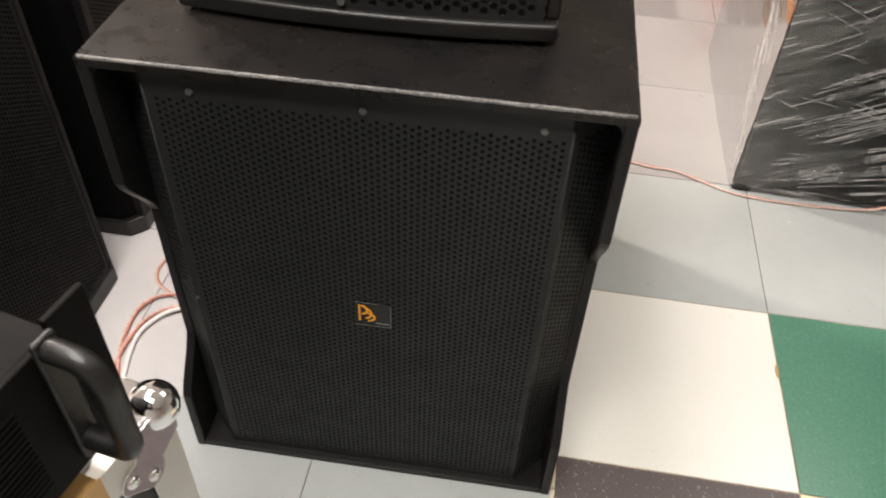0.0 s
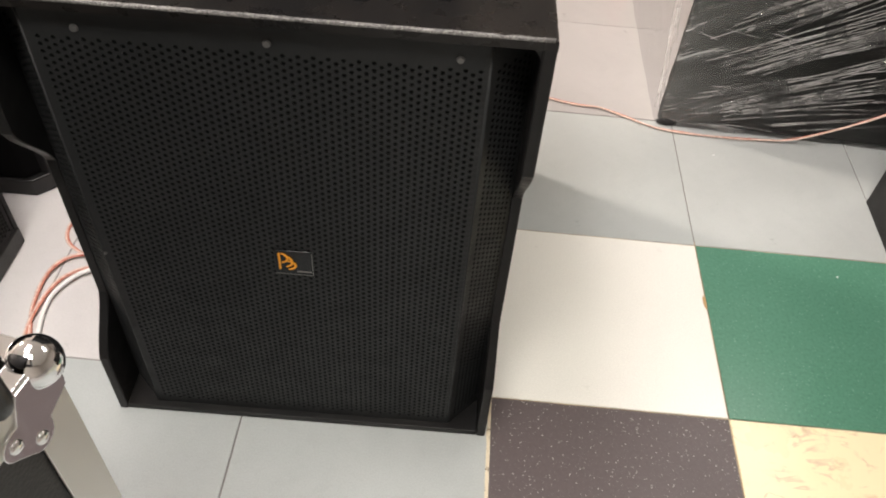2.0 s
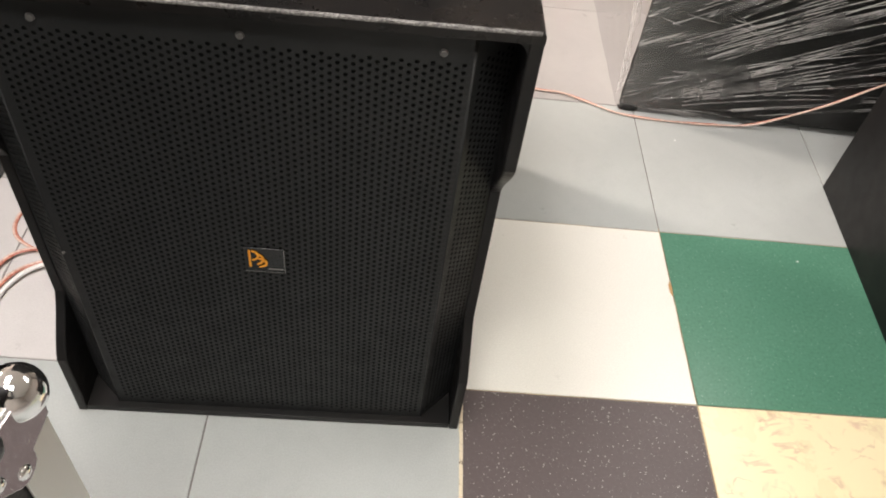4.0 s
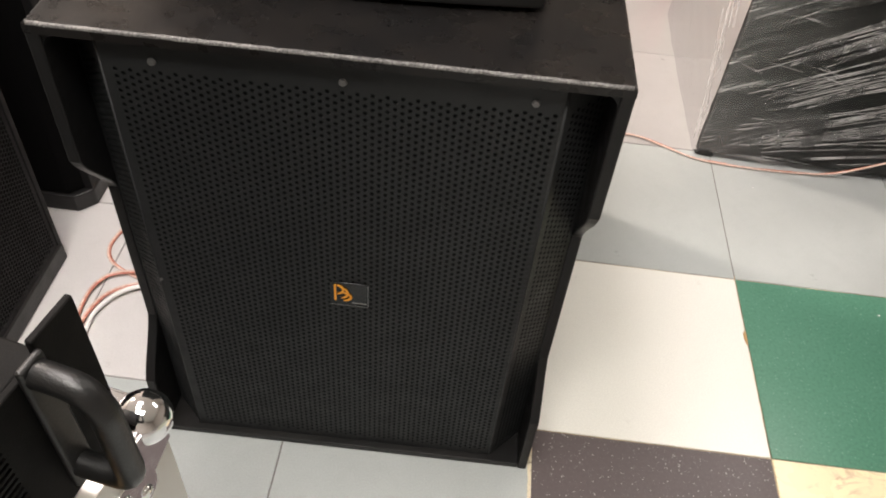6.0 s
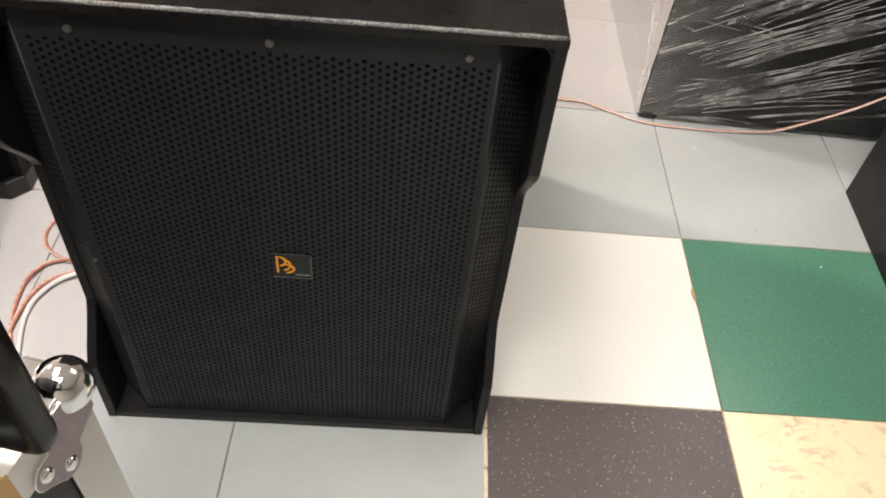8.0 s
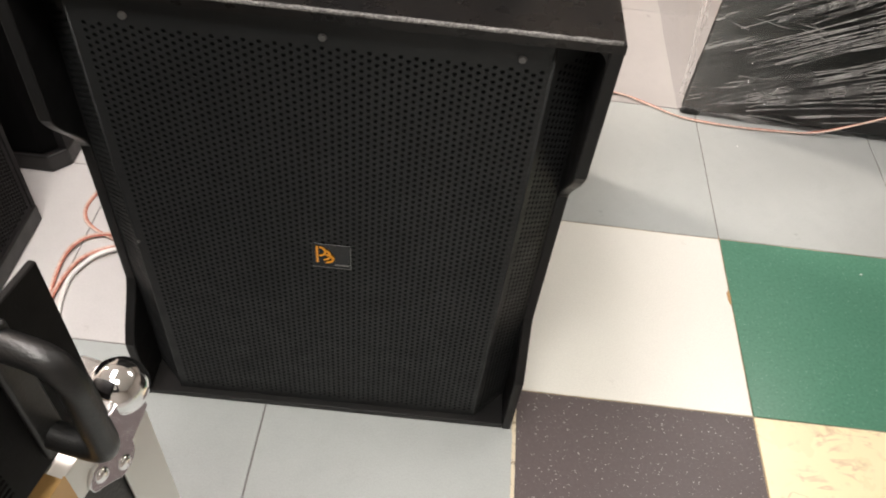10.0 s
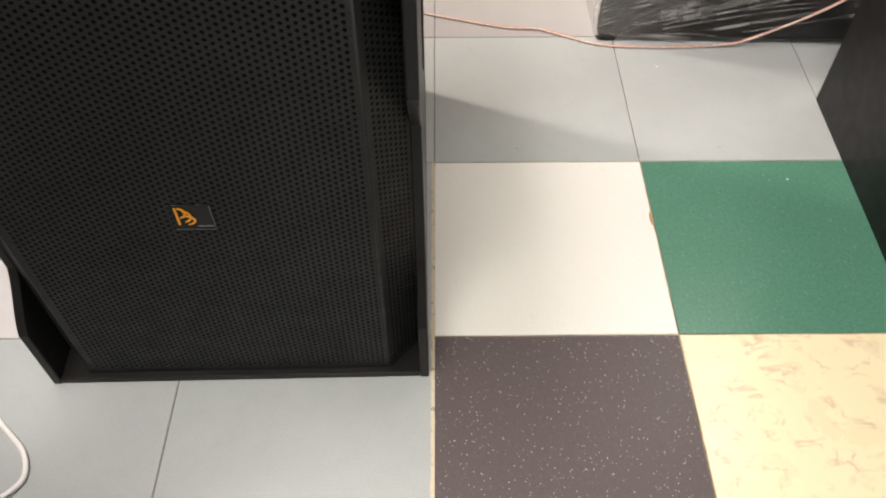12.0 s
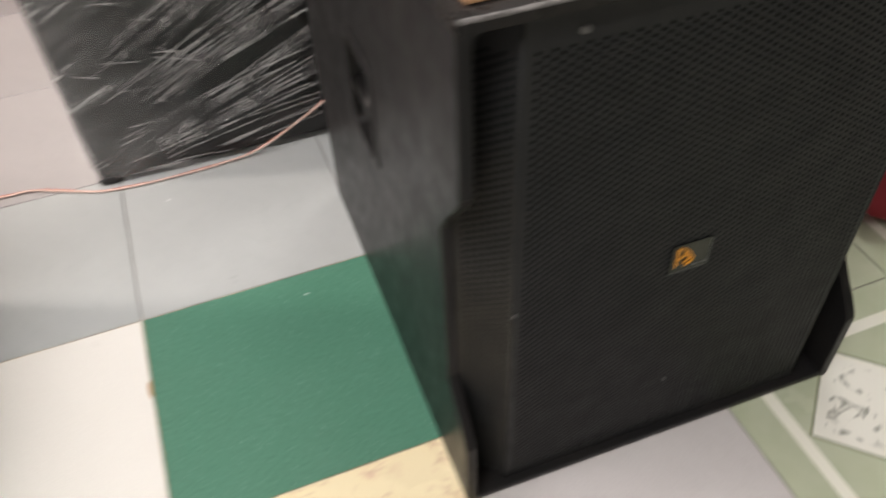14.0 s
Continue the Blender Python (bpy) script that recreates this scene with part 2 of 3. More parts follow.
# joints: grey cement, cream where the sample tiles were laid in later
n = Nodes("grout", (0.2, 0.15, 0.1), 0.9)
split = n.node("ShaderNodeSeparateXYZ")
n.link(n.coord.outputs["Object"], split.inputs[0])
near = n.math("LESS_THAN", n.math("MAXIMUM", n.math("ABSOLUTE", split.outputs[0]), n.math("ABSOLUTE", split.outputs[1])), 0.41)
late = n.mix(n.ramp(n.noise(9, 5, 0.7), [(0.40, 0), (0.58, 1)]), (0.20, 0.14, 0.085), (0.52, 0.42, 0.28))
GROUT = n.colour(n.mix(near, n.mix(n.noise(9, 5, 0.7), (0.12, 0.115, 0.11), (0.28, 0.26, 0.24)), late)).mat

# stretch film: clear and glossy, milky where the layers pleat
def make_film(name, size, bump, milk, ior, tilt, layers=False):
    n = Nodes(name, (0.72, 0.715, 0.70), 0.2)
    streak = n.noise(size, 4, 0.6, n.along(0.07, tilt), 0.25)
    fine = n.noise(size * 3.2, 3, 0.6, n.along(0.045, tilt + 6), 0.2)
    n.bump(n.math("ADD", streak, n.math("MULTIPLY", fine, 0.5)), bump, 0.006)
    normal = n.bsdf.inputs["Normal"].links[0].from_socket
    clear = n.node("ShaderNodeBsdfTransparent")
    lay = n.math("ADD", n.math("MULTIPLY", streak, 0.6), n.math("MULTIPLY", fine, 0.4))
    body, whole = n.node("ShaderNodeMixShader"), n.node("ShaderNodeMixShader")
    cloud = n.ramp(lay, [(0.38, milk[0]), (0.54, milk[1]), (0.68, milk[2])])
    if layers:   # milkier near the first corner, clearer further along x
        across = n.node("ShaderNodeSeparateXYZ")
        n.link(n.coord.outputs["Object"], across.inputs[0])
        turns = n.math("ADD", n.math("MULTIPLY", across.outputs[0], 1.6), n.math("MULTIPLY", n.noise(6, 3, 0.6, n.along(0.4, tilt)), 0.5))
        cloud = n.math("MULTIPLY", cloud, n.ramp(turns, [(0.22, 2.8), (0.62, 0.15)]))
    n.link(cloud, body.inputs[0])
    n.link(clear.outputs[0], body.inputs[1])
    n.link(n.bsdf.outputs[0], body.inputs[2])
    gloss = n.node("ShaderNodeBsdfGlossy")
    gloss.inputs["Roughness"].default_value = 0.10
    n.link(normal, gloss.inputs["Normal"])
    weight = n.node("ShaderNodeFresnel")
    weight.inputs["IOR"].default_value = ior
    n.link(normal, weight.inputs["Normal"])
    n.link(weight.outputs[0], whole.inputs[0])
    n.link(body.outputs[0], whole.inputs[1])
    n.link(gloss.outputs[0], whole.inputs[2])
    n.link(whole.outputs[0], n.out.inputs["Surface"])
    return n.mat


FILM = make_film("stretch_film", 52, 0.9, (0.035, 0.085, 0.42), 1.38, 22, True)
# side sheet: even white milk puts the floor's pale reflection into the colour
FILM_SIDE_LIT = make_film("taut_film_lit", 9, 0.35, (0.30, 0.34, 0.46), 1.9, 0)
# milky film pleats: the white body colour also stands in for their glints
n = Nodes("film_pleat_glint", (0.80, 0.785, 0.77), 0.10, spec=0.9)
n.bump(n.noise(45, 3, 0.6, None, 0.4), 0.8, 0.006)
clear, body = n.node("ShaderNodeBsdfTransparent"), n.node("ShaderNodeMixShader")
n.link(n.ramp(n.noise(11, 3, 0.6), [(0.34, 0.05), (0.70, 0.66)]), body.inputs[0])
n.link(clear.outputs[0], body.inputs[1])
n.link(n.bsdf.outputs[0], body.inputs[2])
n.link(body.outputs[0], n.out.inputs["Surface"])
CREASE_GLINT = n.mat
WRAPPED = make_paint("wrapped_cabinet", (0.010, 0.0103, 0.0100), (0.017, 0.017, 0.0165), 0.5)


# ---- mesh helpers ----
def box(bm, x0, x1, y0, y1, z0, z1):
    m = Matrix.LocRotScale(((x0 + x1) / 2, (y0 + y1) / 2, (z0 + z1) / 2), None, (x1 - x0, y1 - y0, z1 - z0))
    return bmesh.ops.create_cube(bm, size=1, matrix=m)


def boxed(*size):
    bm = bmesh.new()
    box(bm, *size)
    return bm


def rod(bm, a, b, r, seg=12, r2=None):
    a, b = Vector(a), Vector(b)
    m = Matrix.Translation((a + b) / 2) @ (b - a).to_track_quat("Z", "Y").to_matrix().to_4x4()
    bmesh.ops.create_cone(bm, cap_ends=True, segments=seg, radius1=r, radius2=r if r2 is None else r2, depth=(b - a).length, matrix=m)


def slab(loops, plane, low, high):
    """Flat outline with holes, given as loops of 2D points, made solid between low and high along the third axis."""
    def at(p, d):
        return {"yz": (d, p[0], p[1]), "xz": (p[0], d, p[1]), "xy": (p[0], p[1], d)}[plane]
    bm = bmesh.new()
    edges = []
    for loop in loops:
        vs = [bm.verts.new(at(p, low)) for p in loop]
        edges += [bm.edges.new((vs[i], vs[(i + 1) % len(vs)])) for i in range(len(vs))]
    bmesh.ops.triangle_fill(bm, use_beauty=True, edges=edges)
    res = bmesh.ops.extrude_face_region(bm, geom=bm.faces[:])
    moved = [v for v in res["geom"] if isinstance(v, bmesh.types.BMVert)]
    step = Vector(at((0, 0), high)) - Vector(at((0, 0), low))
    bmesh.ops.translate(bm, verts=moved, vec=step)
    bmesh.ops.recalc_face_normals(bm, faces=bm.faces[:])
    bmesh.ops.dissolve_limit(bm, angle_limit=0.002, verts=bm.verts[:], edges=bm.edges[:])
    return bm


def round_rect(x0, x1, y0, y1, r, seg=5):
    pts = []
    for cx, cy, a in ((x1 - r, y1 - r, 0), (x0 + r, y1 - r, 90), (x0 + r, y0 + r, 180), (x1 - r, y0 + r, 270)):
        for i in range(seg + 1):
            t = radians(a + 90 * i / seg)
            pts.append((cx + r * math.cos(t), cy + r * math.sin(t)))
    return pts


def sweep(path, radius, seg=10, flat=1.0, up=(0, 0, 1)):
    """A tube along a path of points; flat squashes it across."""
    bm = bmesh.new()
    path = [Vector(p) for p in path]
    rings = []
    for i, p in enumerate(path):
        way = (path[min(i + 1, len(path) - 1)] - path[max(i - 1, 0)]).normalized()
        side = way.cross(Vector(up))
        side = side.normalized() if side.length > 1e-4 else Vector((1, 0, 0))
        top = side.cross(way).normalized()
        rings.append([bm.verts.new(p + radius * (math.cos(2 * math.pi * k / seg) * side * flat + math.sin(2 * math.pi * k / seg) * top)) for k in range(seg)])
    for a, b in zip(rings, rings[1:]):
        for k in range(seg):
            bm.faces.new((a[k], a[(k + 1) % seg], b[(k + 1) % seg], b[k]))
    bm.faces.new(rings[0][::-1])
    bm.faces.new(rings[-1])
    bmesh.ops.recalc_face_normals(bm, faces=bm.faces[:])
    return bm


def smooth_path(points, steps=10):
    """Catmull-Rom curve through the points."""
    pts = [Vector(p) for p in points]
    pts = [2 * pts[0] - pts[1]] + pts + [2 * pts[-1] - pts[-2]]
    out = []
    for a, b, c, d in zip(pts, pts[1:], pts[2:], pts[3:]):
        for i in range(steps):
            t = i / steps
            out.append(0.5 * ((2 * b) + (c - a) * t + (2 * a - 5 * b + 4 * c - d) * t * t + (3 * b - a - 3 * c + d) * t ** 3))
    return out + [pts[-2]]


def part(name, bm, material, parent=None, label="", bevel=0.0, smooth=False):
    me = bpy.data.meshes.new(name)
    bm.to_mesh(me)
    bm.free()
    me.materials.append(material)
    if smooth:
        for p in me.polygons:
            p.use_smooth = True
    ob = new(name, me)
    ob.parent = parent
    if label:
        ob["label"] = label
    if bevel:
        mod = ob.modifiers.new("edge", "BEVEL")
        mod.width, mod.segments, mod.limit_method, mod.angle_limit = bevel, 3, "ANGLE", radians(40)
        mod.harden_normals = True
        for p in me.polygons:
            p.use_smooth = True
    return ob


def soften(bm, chosen, width):
    """Round off the edges that chosen(edge) picks."""
    bmesh.ops.bevel(bm, geom=[e for e in bm.edges if chosen(e)], offset=width, segments=3, profile=0.5, affect="EDGES", clamp_overlap=True)
    return bm


def thing(name, label, category, group="", m=None):
    ob = new(name)
    ob.empty_display_size = 0.1
    if m is not None:
        ob.matrix_basis = m
    return tagged(ob, label, category, group)


def hex_sheet(name, parent, profile, z0, z1, u0, u1, holes, material, pitch=0.0052, open_part=0.68, deep=False):
    """Perforated steel sheet: six-sided cells in upright columns, each with a hole, bent along profile(u) -> (x, y)."""
    verts, faces = [], []
    r = pitch / math.sqrt(3)
    column, u = 0, u0
    while u <= u1:
        z = z0 + (pitch / 2 if column % 2 else 0)
        while z <= z1:
            ring = [(u + r * math.cos(k * math.pi / 3), min(max(z + r * math.sin(k * math.pi / 3), z0), z1)) for k in range(6)]
            base = len(verts)
            verts += [(*profile(a), b) for a, b in ring]
            if holes(u, z):
                inner = [(u + open_part * (a - u), z + open_part * (b - z)) for a, b in ring]
                verts += [(*profile(a), b) for a, b in inner]
                if deep:
                    verts += [(profile(a)[0], profile(a)[1] + 0.0010, b) for a, b in inner]
                for k in range(6):
                    j = (k + 1) % 6
                    faces.append((base + k, base + j, base + 6 + j, base + 6 + k))
                    if deep:
                        faces.append((base + 6 + k, base + 6 + j, base + 12 + j, base + 12 + k))
            else:
                faces.append(tuple(base + k for k in range(6)))
            z += pitch
        u += pitch * math.sqrt(3) / 2
        column += 1
    me = bpy.data.meshes.new(name)
    me.from_pydata(verts, [], faces)
    me.materials.append(material)
    ob = new(name, me)
    ob.parent = parent
    return ob


# ---- structure ----
X0, X1, Y0, Y1, HIGH = ROOM
part("ceiling", boxed(X0, X1, Y0, Y1, HIGH, HIGH + 0.1), CEIL)["kind"] = "structure"
for name, size in (("wall_north", (X0, X1, Y1, Y1 + 0.12, -0.1, HIGH)), ("wall_south", (X0, X1, Y0 - 0.12, Y0, -0.1, HIGH)),
                   ("wall_west", (X0 - 0.12, X0, Y0, Y1, -0.1, HIGH)), ("wall_east", (X1, X1 + 0.12, Y0, Y1, -0.1, HIGH))):
    tagged(part(name, boxed(*size), WALL), "plain off-white painted shop wall", "wall", kind="structure")
floor = tagged(part("floor", boxed(X0, X1, Y0, Y1, -0.1, -0.0022), GROUT), "tiled shop floor of mixed sample tiles with dirty joints", "floor", kind="structure")

for (px, py), (sx, sy), watts, tint in PANELS:
    light = thing("ceiling_light", "white square ceiling light panel, lit", "ceiling light", "ceiling panels", pose(px, py, HIGH))
    part("frame", slab([round_rect(-sx / 2 - 0.02, sx / 2 + 0.02, -sy / 2 - 0.02, sy / 2 + 0.02, 0.01), round_rect(-sx / 2, sx / 2, -sy / 2, sy / 2, 0.005)], "xy", -0.05, 0.0), LAMP_FRAME, light)
    part("diffuser", boxed(-sx / 2, sx / 2, -sy / 2, sy / 2, -0.035, -0.02), DIFFUSER, light)


# ---- subwoofer cabinets ----
WIDE, TALL, DEEP, SKIN, LID = 0.587, 0.733, 0.69, 0.014, 0.0125
FLAT, FLANK_X, FLANK_Y = 0.232, 0.0455, 0.046


def lip_profile():
    """Front edge of a side panel from the floor up: it steps back between two rounded shoulders."""
    pts = []
    for z0, z1, y0, y1 in ((0.135, 0.220, 0.0, 0.059), (0.472, 0.560, 0.059, 0.0)):
        for i in range(9):
            t = i / 8
            s = 0.6 * t + 0.4 * t * t * (3 - 2 * t)
            pts.append((y0 + (y1 - y0) * s, z0 + (z1 - z0) * t))
    return pts


def grille_profile(u):
    flank = math.hypot(FLANK_X, FLANK_Y)
    over = max(0.0, abs(u) - FLAT) / flank
    return (math.copysign(min(abs(u), FLAT) + over * FLANK_X, u), 0.012 + over * FLANK_Y)


def bow(bm, x, z, rx, rz, y, slim, fat, thick=0.0014):
    """One bow of a badge ornament: a solid half ring, slim at its ends and fat at its belly."""
    count = 14
    rings = []
    for i in range(count + 1):
        a = math.pi * i / count
        w = slim + (fat - slim) * math.sin(a)
        ox, oz = rx * math.sin(a), rz * math.cos(a)
        k = max(0.0, 1 - w / math.hypot(ox, oz))
        rings.append([bm.verts.new((x + ox * f, y - d, z + oz * f)) for f, d in ((1, 0), (1, thick), (k, thick), (k, 0))])
    for p, q in zip(rings, rings[1:]):
        for j in range(4):
            bm.faces.new((p[j], q[j], q[(j + 1) % 4], p[(j + 1) % 4]))


def bar_and_bows(bm, x, z, tall, y):
    """An upright bar and three overlapping bows beside it."""
    box(bm, x, x + 0.0026, y - 0.0014, y, z, z + tall)
    bow(bm, x + 0.0040, z + tall * 0.70, 0.0090, tall * 0.30, y, 0.0012, 0.0028)
    bow(bm, x + 0.0095, z + tall * 0.50, 0.0092, tall * 0.34, y - 0.0003, 0.0012, 0.0028)
    bow(bm, x + 0.0120, z + tall * 0.28, 0.0110, tall * 0.28, y - 0.0006, 0.0012, 0.0030)


def subwoofer(label, m):
    sub = thing("subwoofer", label, "speaker", "large subwoofers", m)
    half = WIDE / 2
    hole = round_rect(0.305, 0.415, 0.362, 0.508, 0.018)
    outline = [(0, 0.0)] + lip_profile() + [(0, TALL - LID), (DEEP, TALL - LID), (DEEP, 0.0)]
    for s in (-1, 1):
        shell = slab([outline, hole], "yz", s * half, s * (half - SKIN))
        soften(shell, lambda e: all(v.co.y < 0.060 for v in e.verts) and abs(e.verts[0].co.x - e.verts[1].co.x) < 1e-5 and any(v.co.y < 0.0595 and v.co.z > 0.001 for v in e.verts), 0.0022)
        side = part("side_panel", shell, CAB, sub)
        cup = slab([round_rect(0.297, 0.423, 0.354, 0.516, 0.02), round_rect(0.309, 0.411, 0.366, 0.504, 0.016)], "yz", s * (half - 0.075), s * (half + 0.002))
        box(cup, s * half - s * 0.078 - 0.002, s * half - s * 0.078 + 0.002, 0.30, 0.42, 0.357, 0.513)
        handle = part("side_handle", cup, PLASTIC, side, "recessed black plastic carrying handle")
        bar = slab([round_rect(-0.016, 0.004, 0.412, 0.438, 0.009)], "xz", 0.307, 0.413)
        bmesh.ops.translate(bar, verts=bar.verts[:], vec=(s * (half - 0.012) + 0.006, 0, 0))
        for f in bar.faces:
            f.smooth = True
        part("grip", bar, RUBBER, side)
    board = boxed(-half, half, 0, DEEP, TALL - LID, TALL)
    soften(board, lambda e: all(v.co.z > TALL - 0.001 for v in e.verts), 0.004)
    top = part("top_panel", board, TOP, sub, "dusty black top board with a worn front edge")
    rub = [(-half + 0.004 + (WIDE - 0.008) * i / 60, 0.0030 + 0.0004 * noise.noise((i * 0.7, 0, 0)), TALL - 0.0030 + 0.0004 * noise.noise((i * 0.7, 5, 0))) for i in range(61)]
    part("worn_edge", sweep(rub, 0.0030, 10), WORN, top, "front edge rubbed to grey", smooth=True)
    part("bottom_panel", boxed(-half + SKIN, half - SKIN, 0.0005, DEEP, 0.0, 0.0115), CAB, sub, bevel=0.0018)
    part("back_panel", boxed(-half + SKIN, half - SKIN, DEEP - SKIN, DEEP - 0.001, 0.0115, TALL - LID), CAB, sub)
    for s in (-1, 1):   # rounded inner corners under the top board
        r, x, z = 0.017, s * (half - SKIN), TALL - LID
        pts = [(x, z)] + [(x - s * r + s * r * math.sin(a), z - r + r * math.cos(a)) for a in [math.pi / 2 * i / 8 for i in range(9)]]
        part("corner_fillet", slab([pts], "xz", 0.003, 0.03), CAB, sub)
    wide = FLAT + math.hypot(FLANK_X, FLANK_Y)

    def holes(u, z):
        edge = min(abs(u - k) for k in (-FLAT, FLAT))
        return 0.024 < z < TALL - 0.050 and edge > 0.0075 and abs(u) < wide - 0.004
    hex_sheet("grille", sub, grille_profile, 0.009, TALL - LID + 0.003, -wide - 0.006, wide + 0.006, holes, GRILLE, 0.0088, 0.56, True)
    for s in (-1, 1):
        part("fold_ridge", sweep([(s * (FLAT + 0.0005), 0.0135, 0.0115), (s * (FLAT + 0.0005), 0.0135, TALL - LID)], 0.0020, 10, 1.0, (0, 1, 0)), GRILLE, sub, smooth=True)
    shape = [(-half + SKIN, 0.10), (-half + SKIN, 0.0645), (-FLAT - 0.001, 0.0140), (FLAT + 0.001, 0.0140), (half - SKIN, 0.0645), (half - SKIN, 0.10)]
    part("foam_backing", slab([shape], "xy", 0.0115, TALL - LID), FOAM, sub)
    for x, z in ((-0.179, TALL - 0.0375), (0.0105, TALL - 0.0375), (0.202, TALL - 0.0375), (-FLAT + 0.001, 0.362)):
        r = 0.0046 if z > 0.5 else 0.0022
        bm = bmesh.new()
        rod(bm, (x, 0.013, z), (x, 0.0090, z), r, 14, r * 0.75)
        part("screw", bm, SCREW, sub, bevel=0.0005)
    plate = part("badge", boxed(-0.012, 0.038, 0.0065, 0.0085, 0.352, 0.396), BADGE, sub, "small black badge with an orange ornament", bevel=0.0006)
    plate.location.y = 0.0032
    bm = boxed(0.0165, 0.0350, 0.0057, 0.0066, 0.3578, 0.3596)
    box(bm, -0.0115, 0.0375, 0.0060, 0.0067, 0.3520, 0.3528)
    box(bm, 0.0366, 0.0375, 0.0060, 0.0067, 0.3528, 0.394)
    part("badge_rim", bm, SILVER, plate)
    bm = bmesh.new()
    bar_and_bows(bm, -0.0062, 0.3625, 0.0290, 0.0064)
    part("ornament", bm, GOLD, plate, "orange raised ornament of a bar and bows")
    return sub


sub = subwoofer("large black subwoofer cabinet with a perforated grille on the floor", pose(-0.7015, -0.0800, 0, 0, 0, 0.9))
second = copy_thing(sub, pose(0.678, -0.116, 0, 0, 0, -1.0))
for piece in second.children:
    if piece.name.startswith("badge"):
        piece.location.x -= 0.030
# bright speck on the second grille, added as a tiny stud
bm = bmesh.new()
rod(bm, (-0.006, 0.012, 0.129), (-0.006, 0.0095, 0.129), 0.0022, 10, 0.0016)
part("grille_speck", bm, SILVER, second, "small bright speck on the grille")
tagged(second, "large black subwoofer cabinet with a thin tan sheet on top")
# thin tan sheet added over the second cabinet's top
tagged(part("cardboard_sheet", boxed(0.402, 0.955, -0.092, 0.50, TALL + 0.0005, TALL + 0.005), TAN, bevel=0.001), "thin tan sheet lying on a black subwoofer", "cardboard")


# ---- speaker on top of the first subwoofer ----
def small_speaker():
    spk = thing("stage_speaker", "black plastic stage speaker with a bowed front, standing on a subwoofer", "speaker", "", pose(-0.712, 0.018, TALL, 0, 0, 1.0))
    w, h, d = 0.213, 0.42, 0.34

    def bow(x):
        return 0.015 * (x / w) ** 2
    front = [(-w + 2 * w * i / 16, bow(-w + 2 * w * i / 16)) for i in range(17)]
    plan = front + [(w, 0.09), (0.15, d), (-0.15, d), (-w, 0.09)]
    inset = [(x * 0.93, y + 0.022) for x, y in front] + [(w * 0.93, 0.085), (0.14, d - 0.02), (-0.14, d - 0.02), (-w * 0.93, 0.085)]
    part("base_rim", slab([plan], "xy", 0.006, 0.027), PLASTIC, spk, bevel=0.005)
    part("top_rim", slab([plan], "xy", h - 0.03, h), PLASTIC, spk, bevel=0.006)
    part("body", slab([inset], "xy", 0.027, h - 0.03), PLASTIC, spk)
    for s in (-1, 1):
        part("side_rim", boxed(s * w - (0.016 if s > 0 else 0), s * w + (0.016 if s < 0 else 0), 0.027, 0.10, 0.027, h - 0.03), PLASTIC, spk, bevel=0.004)
        for y in (0.05, 0.26):
            bm = bmesh.new()
            rod(bm, (s * 0.12, y, 0), (s * 0.12, y, 0.007), 0.014, 12)
            part("rubber_foot", bm, RUBBER, spk)
    hex_sheet("grille", spk, lambda u: (u, bow(u) + 0.008), 0.020, h - 0.03, -w + 0.016, w - 0.012, lambda u, z: z > 0.034 and abs(u) < w - 0.024, GRILLE, 0.0115, 0.74, True)
    bm = bmesh.new()
    rod(bm, (-0.022, 0.010, 0.036), (-0.022, 0.003, 0.036), 0.005, 12, 0.004)
    part("screw", bm, SCREW, spk)


small_speaker()


# ---- row of speakers facing across ----
def tower_speaker(name, label, y0, y1, chamfer):
    spk = thing(name, label, "speaker", "speakers along the side", pose(-1.29, (y0 + y1) / 2, 0))
    hw, d, h = (y1 - y0) / 2, 0.42, 0.96
    c = chamfer
    plan = [(0, -hw + c), (0, hw - c), (-c, hw), (-d, hw), (-d, -hw), (-c, -hw)] if c else [(0, -hw), (0, hw), (-d, hw), (-d, -hw)]
    part("plinth", slab([plan], "xy", 0.0, 0.040), PLASTIC, spk, bevel=0.004)
    back = [(x - 0.012, y * 0.97) for x, y in plan]
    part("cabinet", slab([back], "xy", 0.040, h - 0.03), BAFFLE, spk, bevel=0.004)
    part("cap", slab([plan], "xy", h - 0.03, h), PLASTIC, spk, bevel=0.004)
    e = hw - c - 0.012
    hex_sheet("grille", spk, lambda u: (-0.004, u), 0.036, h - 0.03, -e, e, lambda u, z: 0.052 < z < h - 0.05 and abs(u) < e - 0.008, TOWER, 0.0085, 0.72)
    for s in (-1, 1):
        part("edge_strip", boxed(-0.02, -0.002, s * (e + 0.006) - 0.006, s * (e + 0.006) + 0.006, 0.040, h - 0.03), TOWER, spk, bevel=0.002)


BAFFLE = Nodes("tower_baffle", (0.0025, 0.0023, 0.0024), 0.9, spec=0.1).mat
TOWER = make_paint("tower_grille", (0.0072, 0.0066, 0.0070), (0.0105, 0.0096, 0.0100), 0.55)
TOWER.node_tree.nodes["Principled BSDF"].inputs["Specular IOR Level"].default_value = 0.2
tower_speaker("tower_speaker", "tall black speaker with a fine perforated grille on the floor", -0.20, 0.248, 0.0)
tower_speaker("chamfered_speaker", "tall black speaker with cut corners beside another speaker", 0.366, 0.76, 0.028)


# ---- flight case with an amplifier on it ----
CX, CY, CZ = -0.7195, -0.4835, 0.755    # outer far corner of the case's top


